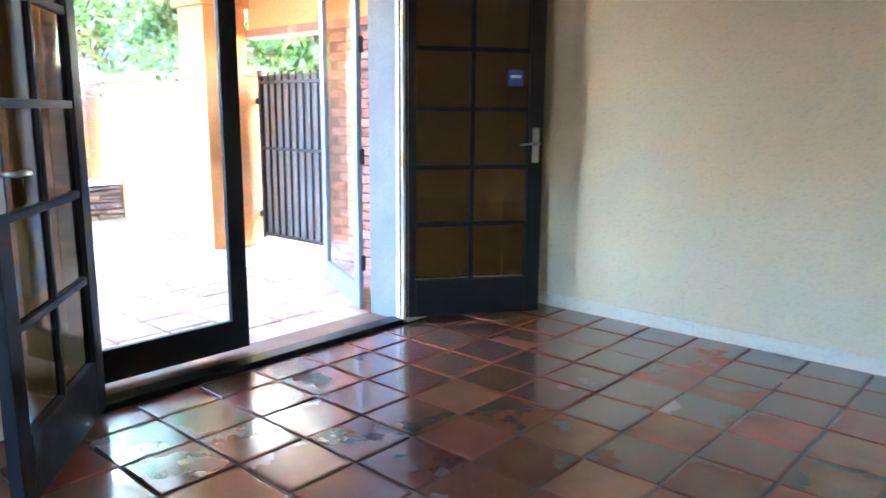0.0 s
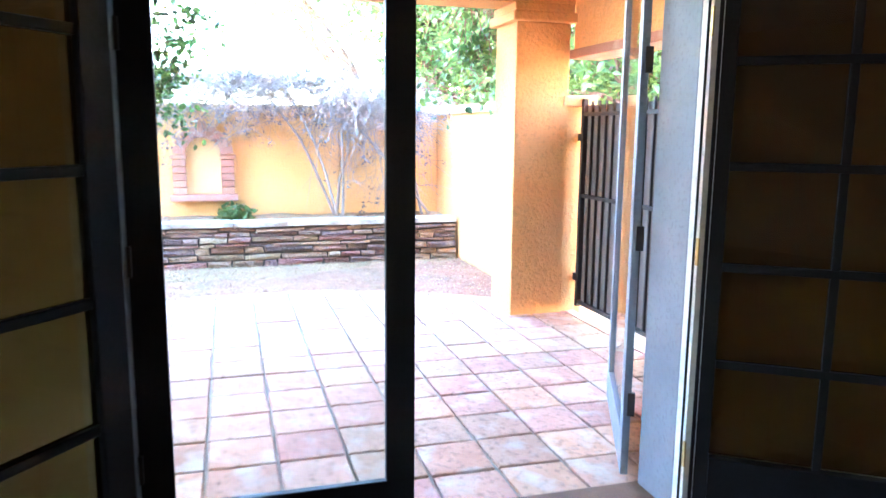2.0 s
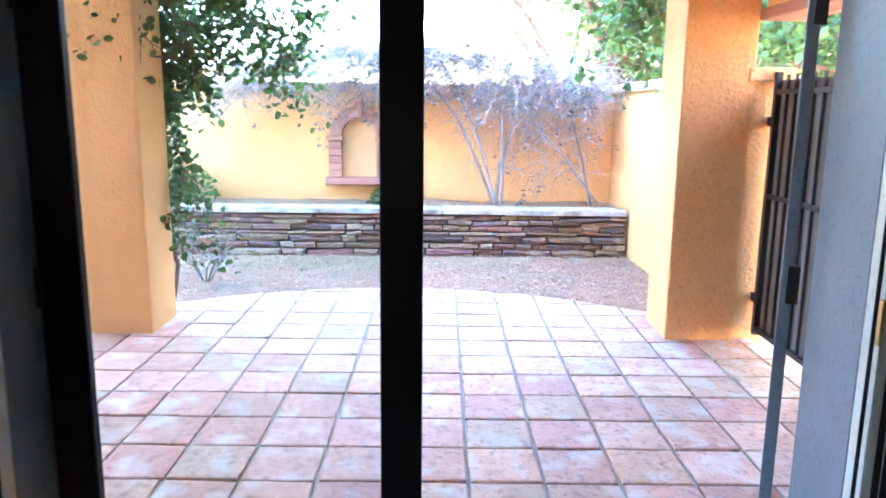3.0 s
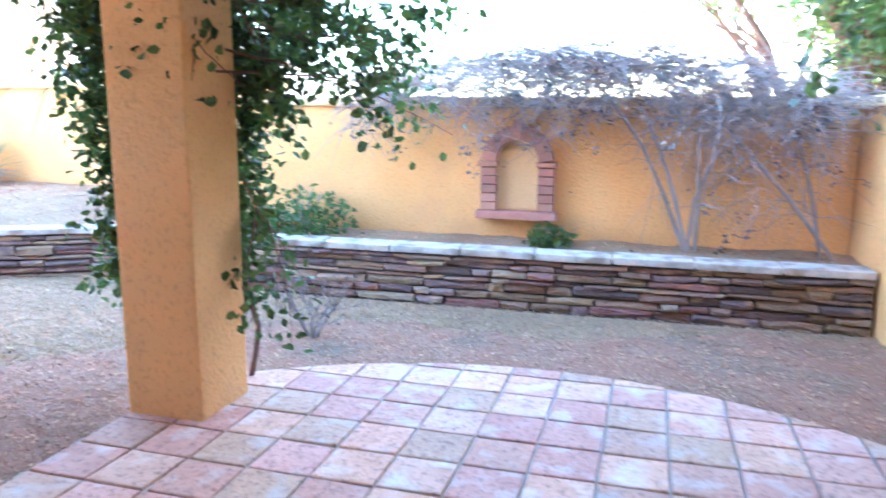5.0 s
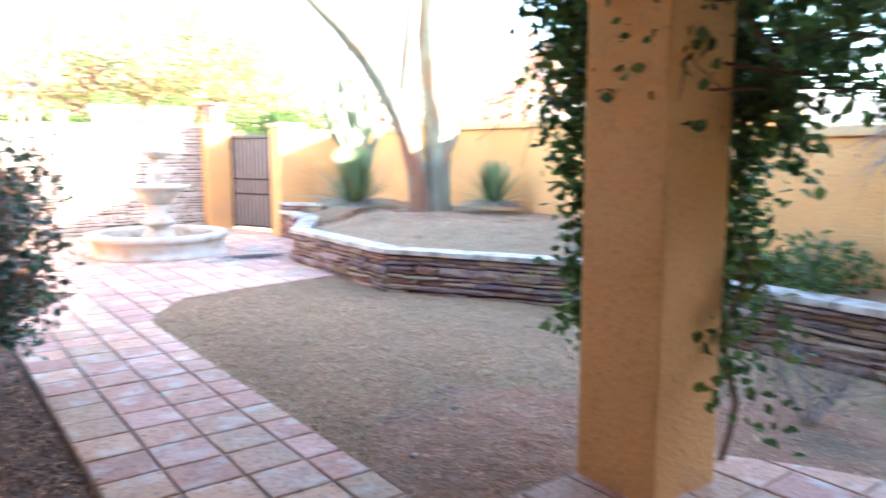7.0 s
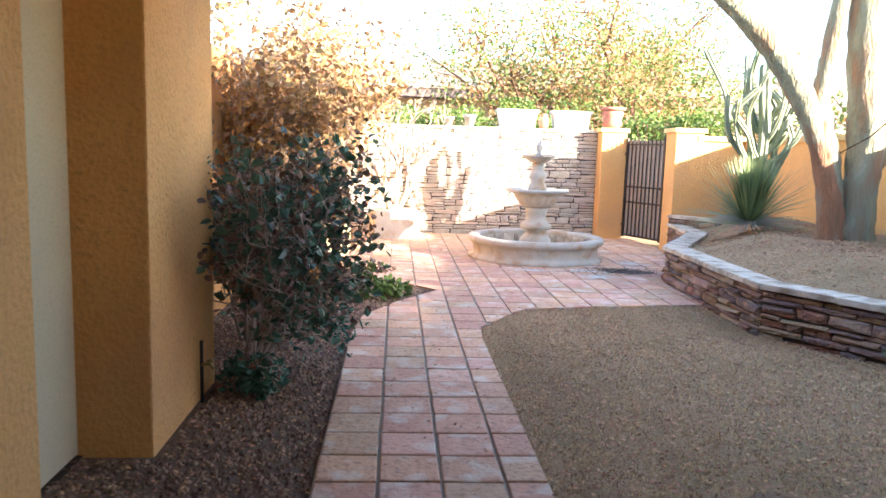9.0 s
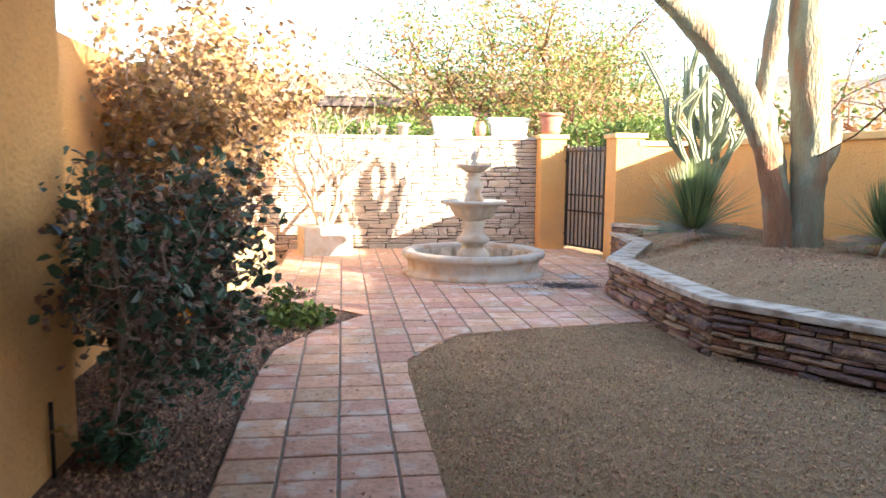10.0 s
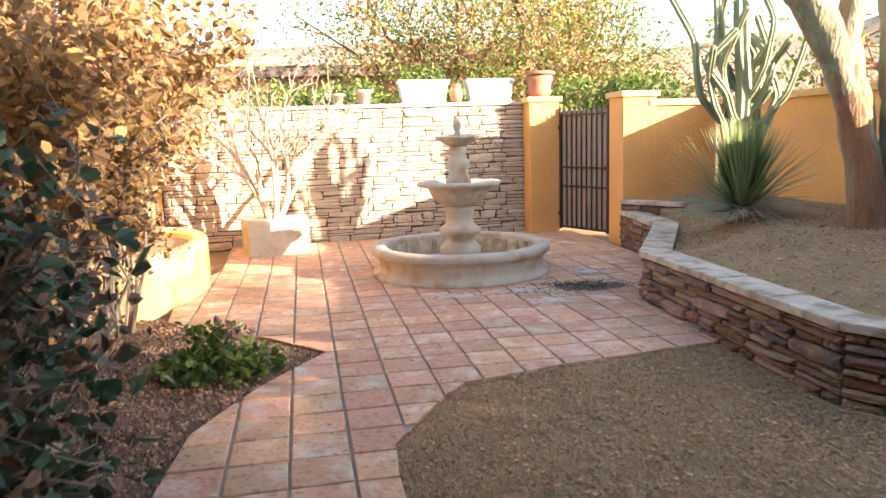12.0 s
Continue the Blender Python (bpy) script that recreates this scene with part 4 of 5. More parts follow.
limb([tp(1500, 460), tp(1500, 420), tp(1500, 350), tp(1504, 290), tp(1500, 200), tp(1488, 100), tp(1484, 0), tp(1500, -130), tp(1560, -260)], [0.27, 0.215, 0.19, 0.20, 0.195, 0.195, 0.19, 0.15, 0.10], "bark_green", "thick smooth grey-green trunk")
limb([tp(1515, 290), tp(1540, 250), tp(1550, 215), tp(1558, 200)], [0.15, 0.105, 0.07, 0.02], "bark_green", "knobby cut stub")
st, tips = Stuff(), []
for p, d in ((tp(1060, -120), (0.8, 0.2, 0.7)), (tp(1170, -35), (0.4, 0.6, 0.8)), (tp(1440, -200), (-0.1, 0.5, 1)), (tp(1560, -260), (-0.8, 0.2, 0.8)), (tp(1440, -180), (0.5, -0.6, 0.8)), (tp(1500, -130), (-0.3, 0.7, 0.5))):
    grow(st, p, d, 1.3, 0.05, 2, tips, 0.5, 0.02, 3, 5)
part("branch_mass", st.data(), "bark_green", tree)
st = Stuff()
scatter_leaves(st, tips, 1400, 0.055, 0.16, 0.4)
part("crown", st.data(), "leaf_bright", tree, "sparse small yellow-green leaves")

# vine over the porch column
vine = plant("climbing_vine", "dark green climbing vine around the porch column", "vine", (-7.475, 1.225, 0))
st, tips = Stuff(), []
for sx, sy in ((-0.47, 0.10), (-0.42, -0.02), (-0.30, -0.33), (0.0, -0.30), (-0.36, -0.1)):
    p = Vector((sx, sy, 0))
    pts = [tuple(p)]
    while p.z < 2.5:
        p = p + Vector((rng.gauss(0, 0.035), rng.gauss(0, 0.035), 0.16))
        p.x += (sx - p.x) * 0.3; p.y += (sy - p.y) * 0.3
        pts.append(tuple(p))
    st.tube(pts, 0.018, 0.008, 5)
    tips += [q for q in pts if q[2] > 0.35]
heads = []
for _ in range(30):
    a = rng.uniform(0, 2 * math.pi)
    z = rng.uniform(1.75, 2.45)
    grow(st, (-0.2 + 0.25 * math.cos(a), 0.3 * math.sin(a), z), (math.cos(a) * 0.6 - 0.55, math.sin(a) * 1.0, rng.uniform(-0.2, 0.25)), rng.uniform(0.35, 0.75), 0.008, 1, heads, 0.5, -0.03, 3, 4)
for _ in range(16):
    y = rng.choice((-0.36, -0.32, 0.32, 0.36))
    grow(st, (rng.uniform(-0.35, -0.05), y, rng.uniform(0.9, 2.2)), (rng.gauss(-0.3, 0.5), (1 if y > 0 else -1) * rng.uniform(0.1, 0.4), -0.9), rng.uniform(0.3, 0.5), 0.006, 1, heads, 0.4, -0.1, 2, 4)
heads = [h for h in heads if (h[0] < 0.12 or (h[0] < 0.16 and h[1] < -0.24)) and h[1] > -0.85]
part("stem_mass", st.data(), "bark", vine, "thin woody stems")
st = Stuff()
scatter_leaves(st, [h for h in heads if h[2] > 1.5], 3000, 0.06, 0.06, 0.7, 0.5)
scatter_leaves(st, tips, 900, 0.05, 0.06, 0.7, 0.5)
for _ in range(4600):     # thick curtain on the side of the column away from the patio
    z = 0.65 + 1.85 * rng.random() ** 0.7
    st.leaf((rng.uniform(-0.35, 0.17), -0.25 - 0.62 * rng.random() ** 1.5 * max(0.25, (z - 0.5) / 1.9), z), 0.058, 0.7, 0.5)
for _ in range(3300):     # narrower curtain on the garden side
    z = 0.45 + 2.05 * rng.random() ** 0.6
    st.leaf((-0.27 - 0.4 * rng.random() ** 1.5 * (0.4 + 0.6 * z / 2.5), rng.uniform(-0.2, 0.30), z), 0.06, 0.7, 0.5)
for _ in range(26):
    st.leaf((0.235, rng.uniform(-0.22, 0.22), rng.uniform(1.75, 2.3)), 0.06, 0.7, 0.5)
    st.leaf((rng.uniform(-0.22, 0.15), 0.235, rng.uniform(1.6, 2.3)), 0.06, 0.7, 0.5)
part("foliage", st.data(), "leaf_vine", vine)
st = Stuff()
scatter_leaves(st, heads, 1500, 0.065, 0.06, 0.7, 0.5)
part("yellow_leaves", st.data(), "leaf_green", vine, "sunlit yellow-green leaves")
# leaves that hang from the porch edge by the other column
vine2 = plant("climbing_vine", "green vine hanging from the porch edge", "vine", (-8.05, 4.75, 0))
st, heads = Stuff(), []
for _ in range(16):
    grow(st, (rng.uniform(-0.15, 0.15), rng.uniform(-0.2, 0.3), 2.58), (rng.gauss(0, 0.4), rng.gauss(0, 0.4), -1), rng.uniform(0.3, 0.6), 0.006, 1, heads, 0.4, -0.1, 3, 4)
part("stem_mass", st.data(), "bark", vine2)
st = Stuff()
scatter_leaves(st, heads, 420, 0.075, 0.06, 0.7, 0.5)
part("foliage", st.data(), "leaf_green", vine2)

# leafless tangle that arches over the niche wall
tangle = plant("dead_shrub", "bare grey tangled shrub arching over the wall", "shrub", (-10.75, 3.9, 0.44))
tips = []


def bend(a, b, c, n=9, shake=0.05):
    """A cane that rises from a, arches over b and ends at c."""
    a, b, c = Vector(a), Vector(b), Vector(c)
    out = []
    for i in range(n + 1):
        t = i / n
        k = shake * math.sin(math.pi * t)
        out.append(a * (1 - t) ** 2 + b * 2 * t * (1 - t) + c * t * t + Vector((rng.gauss(0, k), rng.gauss(0, k), rng.gauss(0, k))))
    return out


fine = Stuff()
for i in range(130):
    y0 = 0.05 if i % 3 else 1.12
    ye = rng.uniform(-3.05, 1.2)
    hang = 0.95 + 0.40 * rng.random() if ye < -0.45 else 0.38 + 0.95 * rng.random()
    top = 2.35 + 0.35 * rng.random() if ye < 0.2 else 2.0 + 0.4 * rng.random()
    x0 = rng.gauss(0, 0.05)
    cane = bend((x0, y0 + rng.gauss(0, 0.07), -0.02), (x0 + rng.gauss(0.05, 0.2), y0 + (ye - y0) * rng.uniform(0.35, 0.75), top), (rng.uniform(-0.2, 0.5), ye, hang))
    if i % 4 == 0 and i < 24:
        st = Stuff()
        st.tube(cane, 0.019, 0.006, 6)
        part("cane", st.data(), "twig", tangle)
    else:
        fine.tube(cane[4:], 0.005, 0.003, 4)
    for q in cane[4:]:
        tips.append(q)
        for _ in range(3):
            d = Vector((rng.gauss(0.1, 0.6), rng.gauss(0, 1.0), rng.gauss(0.0, 0.55))).normalized()
            L = rng.uniform(0.12, 0.42)
            m = q + d * L * 0.5 + Vector((0, 0, rng.gauss(0, 0.03)))
            e = q + d * L + Vector((0, 0, -0.06 - 0.08 * rng.random()))
            fine.tube([q, m, e], 0.0036, 0.0018, 3)
            tips += [m, e]
for i in range(2300):     # matted crown along the top of the wall
    y = rng.uniform(-3.0, 1.2)
    h = 1.30 + 0.50 * math.sin(0.35 + (y + 3.0) / 4.2 * 2.5) * rng.random() ** 0.7 - (0.35 * rng.random() ** 2 if y > -0.5 else 0.1 * rng.random())
    q = Vector((rng.uniform(-0.4, 0.45), y, h))
    d = Vector((rng.gauss(0.1, 0.5), rng.gauss(0, 1.0), rng.gauss(0, 0.35))).normalized()
    L = rng.uniform(0.14, 0.45)
    fine.tube([q, q + d * L * 0.5, q + d * L + Vector((0, 0, -0.06))], 0.004, 0.002, 3)
    tips.append(q + d * L * 0.7)
part("twig_mass", fine.data(), "twig", tangle, "fine dry twigs")
st = Stuff()
clumps = rng.sample(tips, 230)
for q in clumps:
    for _ in range(rng.randrange(5, 16)):
        st.leaf((q[0] + rng.gauss(0, 0.035), q[1] + rng.gauss(0, 0.035), q[2] + rng.gauss(0, 0.035)), 0.05, 0.5, 0.5)
scatter_leaves(st, tips, 1500, 0.042, 0.04, 0.5, 0.4)
part("dry_leaves", st.data(), "leaf_grey", tangle, "small withered grey leaves")

# small bare bush at the patio edge
db = plant("dead_bush", "small bare dry bush in the lawn", "shrub", (-8.84, 1.30, -0.02))
st, tips = Stuff(), []
for k in range(9):
    a = 2 * math.pi * k / 9
    grow(st, (0.03 * math.cos(a), 0.03 * math.sin(a), 0), (0.5 * math.cos(a), 0.5 * math.sin(a), 1), 0.3, 0.009, 2, tips, 0.45, 0.05, 3, 4)
part("twig_mass", st.data(), "twig", db)
st = Stuff()
scatter_leaves(st, tips, 90, 0.035, 0.03)
part("dry_leaves", st.data(), "leaf_grey", db)


def bush(name, label, at, stems, stem_len, spread, foliage, stem_mat="twig", depth=2, group="", lean=(0, 0, 0), width=1.0, r=0.016, twist=0.55, keep=None):
    b = plant(name, label, "shrub", at, group)
    st, tips = Stuff(), []
    for k in range(stems):
        a = 2 * math.pi * (k + rng.random() * 0.6) / stems
        grow(st, (0.10 * width * math.cos(a), 0.16 * width * math.sin(a), 0), (spread * math.cos(a) + lean[0], spread * math.sin(a) + lean[1], 1 + lean[2]), stem_len * rng.uniform(0.8, 1.15), r, depth, tips, twist, 0.03, 4, 5, keep=keep)
    part("stem_mass", st.data(), stem_mat, b)
    top = [t for t in tips if t[2] > stem_len * 0.15]
    for nm, mt, n, size, lo, hi in foliage:
        s2 = Stuff()
        sel = [t for t in top if lo <= t[2] <= hi] or top
        scatter_leaves(s2, sel, n, size, 0.07, 0.75, 0.4)
        part(nm, s2.data(), mt, b)
    return b, tips


# leafy shrub against the pier
shrub, tips = bush("lantana_shrub", "large dark green shrub with withered leaves and woody stems", (-4.74, -2.0, -0.05), 9, 0.74, 0.34,
                   (("foliage", "leaf_dark", 2100, 0.064, 0.40, 2.6), ("withered_leaves", "leaf_purple", 2300, 0.05, 0.15, 2.3)), "twig", 3, lean=(-0.02, -0.05, 0), width=0.8, r=0.02, twist=0.45,
                   keep=lambda z: (-0.26, 0.0, 0.34 + 0.26 * min(1, z), 0.42 + 0.45 * min(1, z)))
st = Stuff()
for _ in range(420):     # fresh shoots at the foot and low on the path side
    a, q = rng.uniform(0, 6.28), rng.random()
    st.leaf((-0.10 + 0.2 * math.cos(a) * q, 0.16 + 0.18 * math.sin(a) * q, 0.05 + 0.22 * rng.random()), 0.06, 0.6, -0.2)
for _ in range(260):
    k = rng.random()
    st.leaf((-0.25 - 0.42 * k + rng.gauss(0, 0.05), -0.35 + rng.gauss(0, 0.10), 0.42 - 0.10 * k + rng.gauss(0, 0.05)), 0.055, 0.5, 0)
part("foliage", st.data(), "leaf_teal", shrub, "fresh blue-green shoots")
st = Stuff()
for _ in range(9):
    p = rng.choice([t for t in tips if t[0] < -0.3 and t[2] > 0.8])
    for _ in range(12):
        st.leaf((p[0] + rng.gauss(0, 0.012), p[1] + rng.gauss(0, 0.012), p[2] + rng.gauss(0, 0.012)), 0.022, 0.8, 0)
part("blossoms", st.data(), "flower", shrub, "tiny orange blossom clusters")
bush("lantana_shrub", "leafy dark green shrub beside the walk", (-4.55, -3.3, -0.05), 8, 0.58, 0.25,
     (("foliage", "leaf_dark", 750, 0.062, 0.3, 2.0), ("withered_leaves", "leaf_purple", 1500, 0.05, 0.1, 2.0), ("brown_foliage", "leaf_brown", 900, 0.05, 0.1, 1.2)), "twig", 3, lean=(-0.03, 0.0, 0), width=0.9, r=0.018, twist=0.42,
     keep=lambda z: (-0.08, 0.0, 0.42, 0.6))
# tall shrubs with dry tan leaves
for x, y, h, n in ((-4.45, -4.5, 1.32, 5600), (-4.5, -5.6, 1.36, 7000), (-4.5, -6.6, 1.34, 6000)):
    bush("dry_shrub", "tall shrub thick with dry tan leaves", (x, y, -0.02), 9, h, 0.2,
         (("dry_foliage", "leaf_dry", n, 0.068, 0.75, 4), ("brown_foliage", "leaf_brown", 2600, 0.05, 0.2, 1.5)), "twig", 3, group="dry shrubs", lean=(0, 0.0, 0), width=0.9, r=0.018, twist=0.34,
         keep=lambda z: (-0.05 - 0.30 * max(0, min(1, z - 1.2)), 0, 0.30 + 0.70 * max(0, min(1, z - 1.1)), 0.45 + 0.5 * max(0, min(1, z - 1.0))))
# bare little tree by the court wall with its whitewashed foot
sap = plant("bare_tree", "small leafless many-stemmed tree", "tree", (-5.68, -10.6, 0))
st, tips = Stuff(), []
for k in range(7):
    a = 2 * math.pi * k / 7
    grow(st, (0.09 * math.cos(a), 0.09 * math.sin(a), 0.48), (0.42 * math.cos(a), 0.30 * math.sin(a), 1), 0.95, 0.04, 3, tips, 0.36, 0.06, 3, 6)
part("stem_mass", st.data(), "twig_pale", sap, "pale smooth stems")
part("root_stand", box(-0.42, 0.42, -0.3, 0.3, -0.04, 0.5, 0.03, Matrix.Rotation(radians(14), 4, "Z")), "cast", sap, "pale masonry root box")
st = Stuff()
scatter_leaves(st, [t for t in tips if t[2] > 1.6], 500, 0.05, 0.08)
part("dry_leaves", st.data(), "leaf_dry", sap)
# little green plant at the bed's tip
gp = plant("ground_plant", "low bright green leafy plant with a few red leaves", "plant", (-5.45, -5.15, -0.02))
st = Stuff()
for _ in range(420):
    a, r_ = rng.uniform(0, 2 * math.pi), 0.34 * math.sqrt(rng.random())
    st.leaf((r_ * math.cos(a) * 1.2, r_ * math.sin(a), 0.03 + rng.random() * 0.16 * (1 - r_)), 0.075, 0.7, -0.2)
for _ in range(70):
    st.leaf((0.05 + rng.gauss(0, 0.09), rng.gauss(0, 0.06), rng.uniform(0.2, 0.36)), 0.07, 0.7, 0)
part("foliage", st.data(), "leaf_green", gp)
st = Stuff()
for _ in range(24):
    st.leaf((-0.12 + rng.gauss(0, 0.06), rng.gauss(0, 0.04), rng.uniform(0.27, 0.34)), 0.07, 0.7, 0)
part("red_leaves", st.data(), "leaf_purple", gp, "dark red leaves")


def sotol(at, n, length, label):
    """A dense upright fan of blades over a wide drooping skirt."""
    s = plant("desert_spoon", label, "succulent", at, "desert spoons")
    st = Stuff()
    for _ in range(n):
        a = rng.uniform(0, 2 * math.pi)
        upright = rng.random() < 0.5
        e = radians(rng.uniform(66, 90)) if upright else radians(rng.uniform(2, 58))
        L = length * (rng.uniform(0.92, 1.03) if upright else rng.uniform(0.85, 1.25))
        st.blade((0.07 * math.cos(a), 0.07 * math.sin(a), 0.14 + 0.08 * math.sin(e)), (math.cos(a) * math.cos(e), math.sin(a) * math.cos(e), math.sin(e)), L, 0.024 if upright else 0.018, 0.26 * L * math.cos(e) ** 2)
    part("blade_rosette", st.data(), "sotol", s)
    st = Stuff()
    for _ in range(120):
        a = rng.uniform(0, 2 * math.pi)
        st.blade((0.06 * math.cos(a), 0.06 * math.sin(a), 0.20), (math.cos(a), math.sin(a), rng.uniform(-0.05, 0.25)), length * rng.uniform(0.5, 1.0), 0.016, 0.15)
    part("dead_skirt", st.data(), "twig", s, "grey dead lower blades")
    return s


sotol((-10.42, -6.7, bed_height(-10.42, -6.7) - 0.03), 430, 0.88, "spiky desert spoon with narrow green blades")
sotol((-11.45, -4.6, bed_height(-11.45, -4.6) - 0.03), 240, 0.60, "smaller spiky desert spoon by the wall")

# cactus behind the wall
cac = plant("column_cactus", "tall branching ribbed cactus in front of the garden wall", "cactus", (-11.0, -7.65, 0.6))


def ribbed(pts, r):
    """A ribbed cactus arm along a line, with a rounded tip."""
    st = Stuff()
    ps = [Vector(p) for p in pts]
    fine = [ps[i].lerp(ps[i + 1], k / 5) for i in range(len(ps) - 1) for k in range(5)] + [ps[-1]]
    fine = [fine[0]] + [(fine[i - 1] + fine[i] * 2 + fine[i + 1]) / 4 for i in range(1, len(fine) - 1)] + [fine[-1]]
    tip = (fine[-1] - fine[-2]).normalized()
    fine += [fine[-1] + tip * r * 0.5, fine[-1] + tip * r * 0.8]
    radii = [r * (0.85 + 0.15 * min(1, i / 4)) * rng.uniform(0.92, 1.06) for i in range(len(fine))]
    radii[-2:] = [r * 0.75, r * 0.3]
    for i, p in enumerate(fine):
        d = (fine[min(i + 1, len(fine) - 1)] - fine[max(i - 1, 0)]).normalized()
        u = d.cross(Vector((0.1, 1.0, 0.05))).normalized(); w = d.cross(u)
        for j in range(14):
            a = math.pi * j / 7
            q = radii[i] * (1.14 if j % 2 else 0.86) * (1 + 0.10 * noise.noise((p.x * 9, p.z * 14, j * 0.7)))
            st.v.append(tuple(p + u * q * math.cos(a) + w * q * math.sin(a)))
    for i in range(len(fine) - 1):
        for j in range(14):
            a, b = i * 14 + j, i * 14 + (j + 1) % 14
            st.f.append((a, b, b + 14, a + 14))
    st.f.append(tuple(range(len(st.v) - 14, len(st.v))))
    return st.data()


part("trunk", ribbed([(0, 0, 0), (0.02, 0, 0.6), (0, 0.02, 1.3), (0.03, 0, 1.8), (0.06, 0, 2.3)], 0.075), "cactus", cac)
for k in range(17):
    sx = rng.choice((-1, 1)) * rng.uniform(0.08, 0.42)
    sy = rng.uniform(-0.3, 0.3)
    z = rng.uniform(0.55, 1.35)
    up_ = rng.uniform(0.3, 1.15)
    if k < 3:      # long arms that lean away
        sx, up_ = (0.66, 0.5, -0.45)[k], (1.2, 0.6, 1.1)[k]
    part("arm", ribbed([(0, 0, z), (sx * 0.45, sy * 0.5, z + 0.16), (sx * 0.8, sy, z + 0.42), (sx * rng.uniform(0.8, 1.5), sy + rng.gauss(0, 0.1), z + 0.42 + up_ * 0.5), (sx * rng.uniform(0.7, 1.45), sy + rng.gauss(0, 0.12), z + 0.42 + up_)], rng.uniform(0.028, 0.046)), "cactus", cac)
# green clumps at the foot of the niche wall
for x, y, s in ((-10.7, 0.35, 0.5), (-10.75, 2.75, 0.22), (-10.6, -0.2, 0.35)):
    g = plant("green_clump", "small green shrub at the foot of the wall", "shrub", (x, y, 0.42), "green clumps")
    st = Stuff()
    for _ in range(int(1100 * s)):
        v = Vector((rng.gauss(0, 1), rng.gauss(0, 1), abs(rng.gauss(0, 1)))).normalized() * s * rng.random() ** 0.4
        st.leaf((v.x, v.y * 1.1, v.z * 0.95), 0.075, 0.6, 0)
    part("foliage", st.data(), "leaf_green", g)
    st = Stuff()
    for _ in range(12):
        st.tube([(0, 0, -0.02), (rng.gauss(0, s * 0.4), rng.gauss(0, s * 0.4), s * 0.8)], 0.008, 0.004, 4)
    part("stem_mass", st.data(), "twig", g)


# ---- beyond the walls ----
def far_tree(at, height, width, mats, label, n=2600, name="far_tree", size=0.16, base=0.25):
    t = plant(name, label, "tree", at, "trees beyond the walls")
    st, tips = Stuff(), []
    for k in range(5):
        a = 2 * math.pi * k / 5
        grow(st, (0, 0, 0), (0.45 * math.cos(a) * width / height * 2, 0.45 * math.sin(a) * width / height * 2, 1), height * 0.42, height * 0.02, 3, tips, 0.5, 0.03, 3, 5)
    part("trunk", st.data(), "bark", t)
    tips = [p for p in tips if p[2] > height * base]
    for nm, mt, share in mats:
        s2 = Stuff()
        scatter_leaves(s2, tips, int(n * share), size, height * 0.06, 0.55, 0.4)
        part(nm, s2.data(), mt, t)
    return t


G = (("crown", "leaf_green", 0.7), ("yellow_leaves", "leaf_bright", 0.5))
for x, y, h in ((-17.8, 6.2, 7.0), (-16.6, 7.2, 7.2), (-19.0, 10.0, 7.5)):
    far_tree((x, y, 0), h, 3.2, G, "broad green tree beyond the garden wall", 8000, size=0.11, base=0.55)
# mostly out of view; added low and thick to block the low sun
for x, y, h in ((-13.2, 8.6, 6.2), (-11.4, 9.8, 6.0), (-15.4, 8.0, 6.6), (-9.5, 12.5, 5.5)):
    far_tree((x, y, 0), h, 3.0, G, "dense green tree beyond the side wall, thickened to block the low sun", 15000, size=0.13, base=0.08)
far_tree((-11.6, -19.0, 0), 8.0, 4.6, (("crown", "leaf_bright", 0.55), ("red_crown", "leaf_dry", 0.6)), "broad weeping tree with rusty and yellow-green leaves", 26000, size=0.10, base=0.2)
far_tree((-16.5, -10.0, 0), 5.5, 3.4, (("dry_crown", "leaf_dry", 0.5),), "thin bare tree on the slope", 1800, size=0.12)
far_tree((-13.5, -20.5, 0), 5.4, 3.2, (("crown", "leaf_bright", 0.9),), "pale yellow-green tree beyond the wall", 9000, size=0.10)
far_tree((-17.0, -14.5, 0), 5.0, 3.0, (("crown", "leaf_bright", 0.6), ("dry_crown", "leaf_dry", 0.4)), "thin dry tree on the slope", 2600, size=0.14)
for x, y, h in ((-7.0, -13.2, 2.3), (-8.6, -13.3, 2.35), (-11.3, -13.6, 2.3), (-12.4, -13.2, 2.4), (-5.8, -13.4, 2.3)):
    b = plant("hedge_shrub", "bright green shrub behind the court wall", "shrub", (x, y, 0), "shrubs behind the court wall")
    st = Stuff()
    for _ in range(1500):
        v = Vector((rng.gauss(0, 1), rng.gauss(0, 1), rng.gauss(0, 1))).normalized() * rng.random() ** 0.35
        st.leaf((v.x * 0.85, v.y * 0.7, h - 0.25 + v.z * 0.55 + 0.15 * noise.noise((v.x * 3, v.y * 3, x))), 0.10, 0.6, 0)
    part("foliage", st.data(), "leaf_bright", b)
    st = Stuff()
    for _ in range(7):
        st.tube([(rng.gauss(0, 0.1), rng.gauss(0, 0.1), 0), (rng.gauss(0, 0.3), rng.gauss(0, 0.3), h)], 0.02, 0.008, 5)
    part("stem_mass", st.data(), "bark", b)
house = thing("neighbour_house", "low neighbouring house with a dark roof edge", "house", (-9.0, -26.0, 0))
part("house_wall", box(-7, 7, -3, 3, 0, 3.4), "far_wall", house)
part("house_roof", box(-7.8, 7.8, -3.6, 3.8, 3.7, 3.95, 0.03), "cap", house, "pale flat roof")
part("roof_fascia", box(-7.7, 7.7, 3.55, 3.75, 3.4, 3.7, 0.02), "far_roof", house, "dark fascia")
for i in range(4):
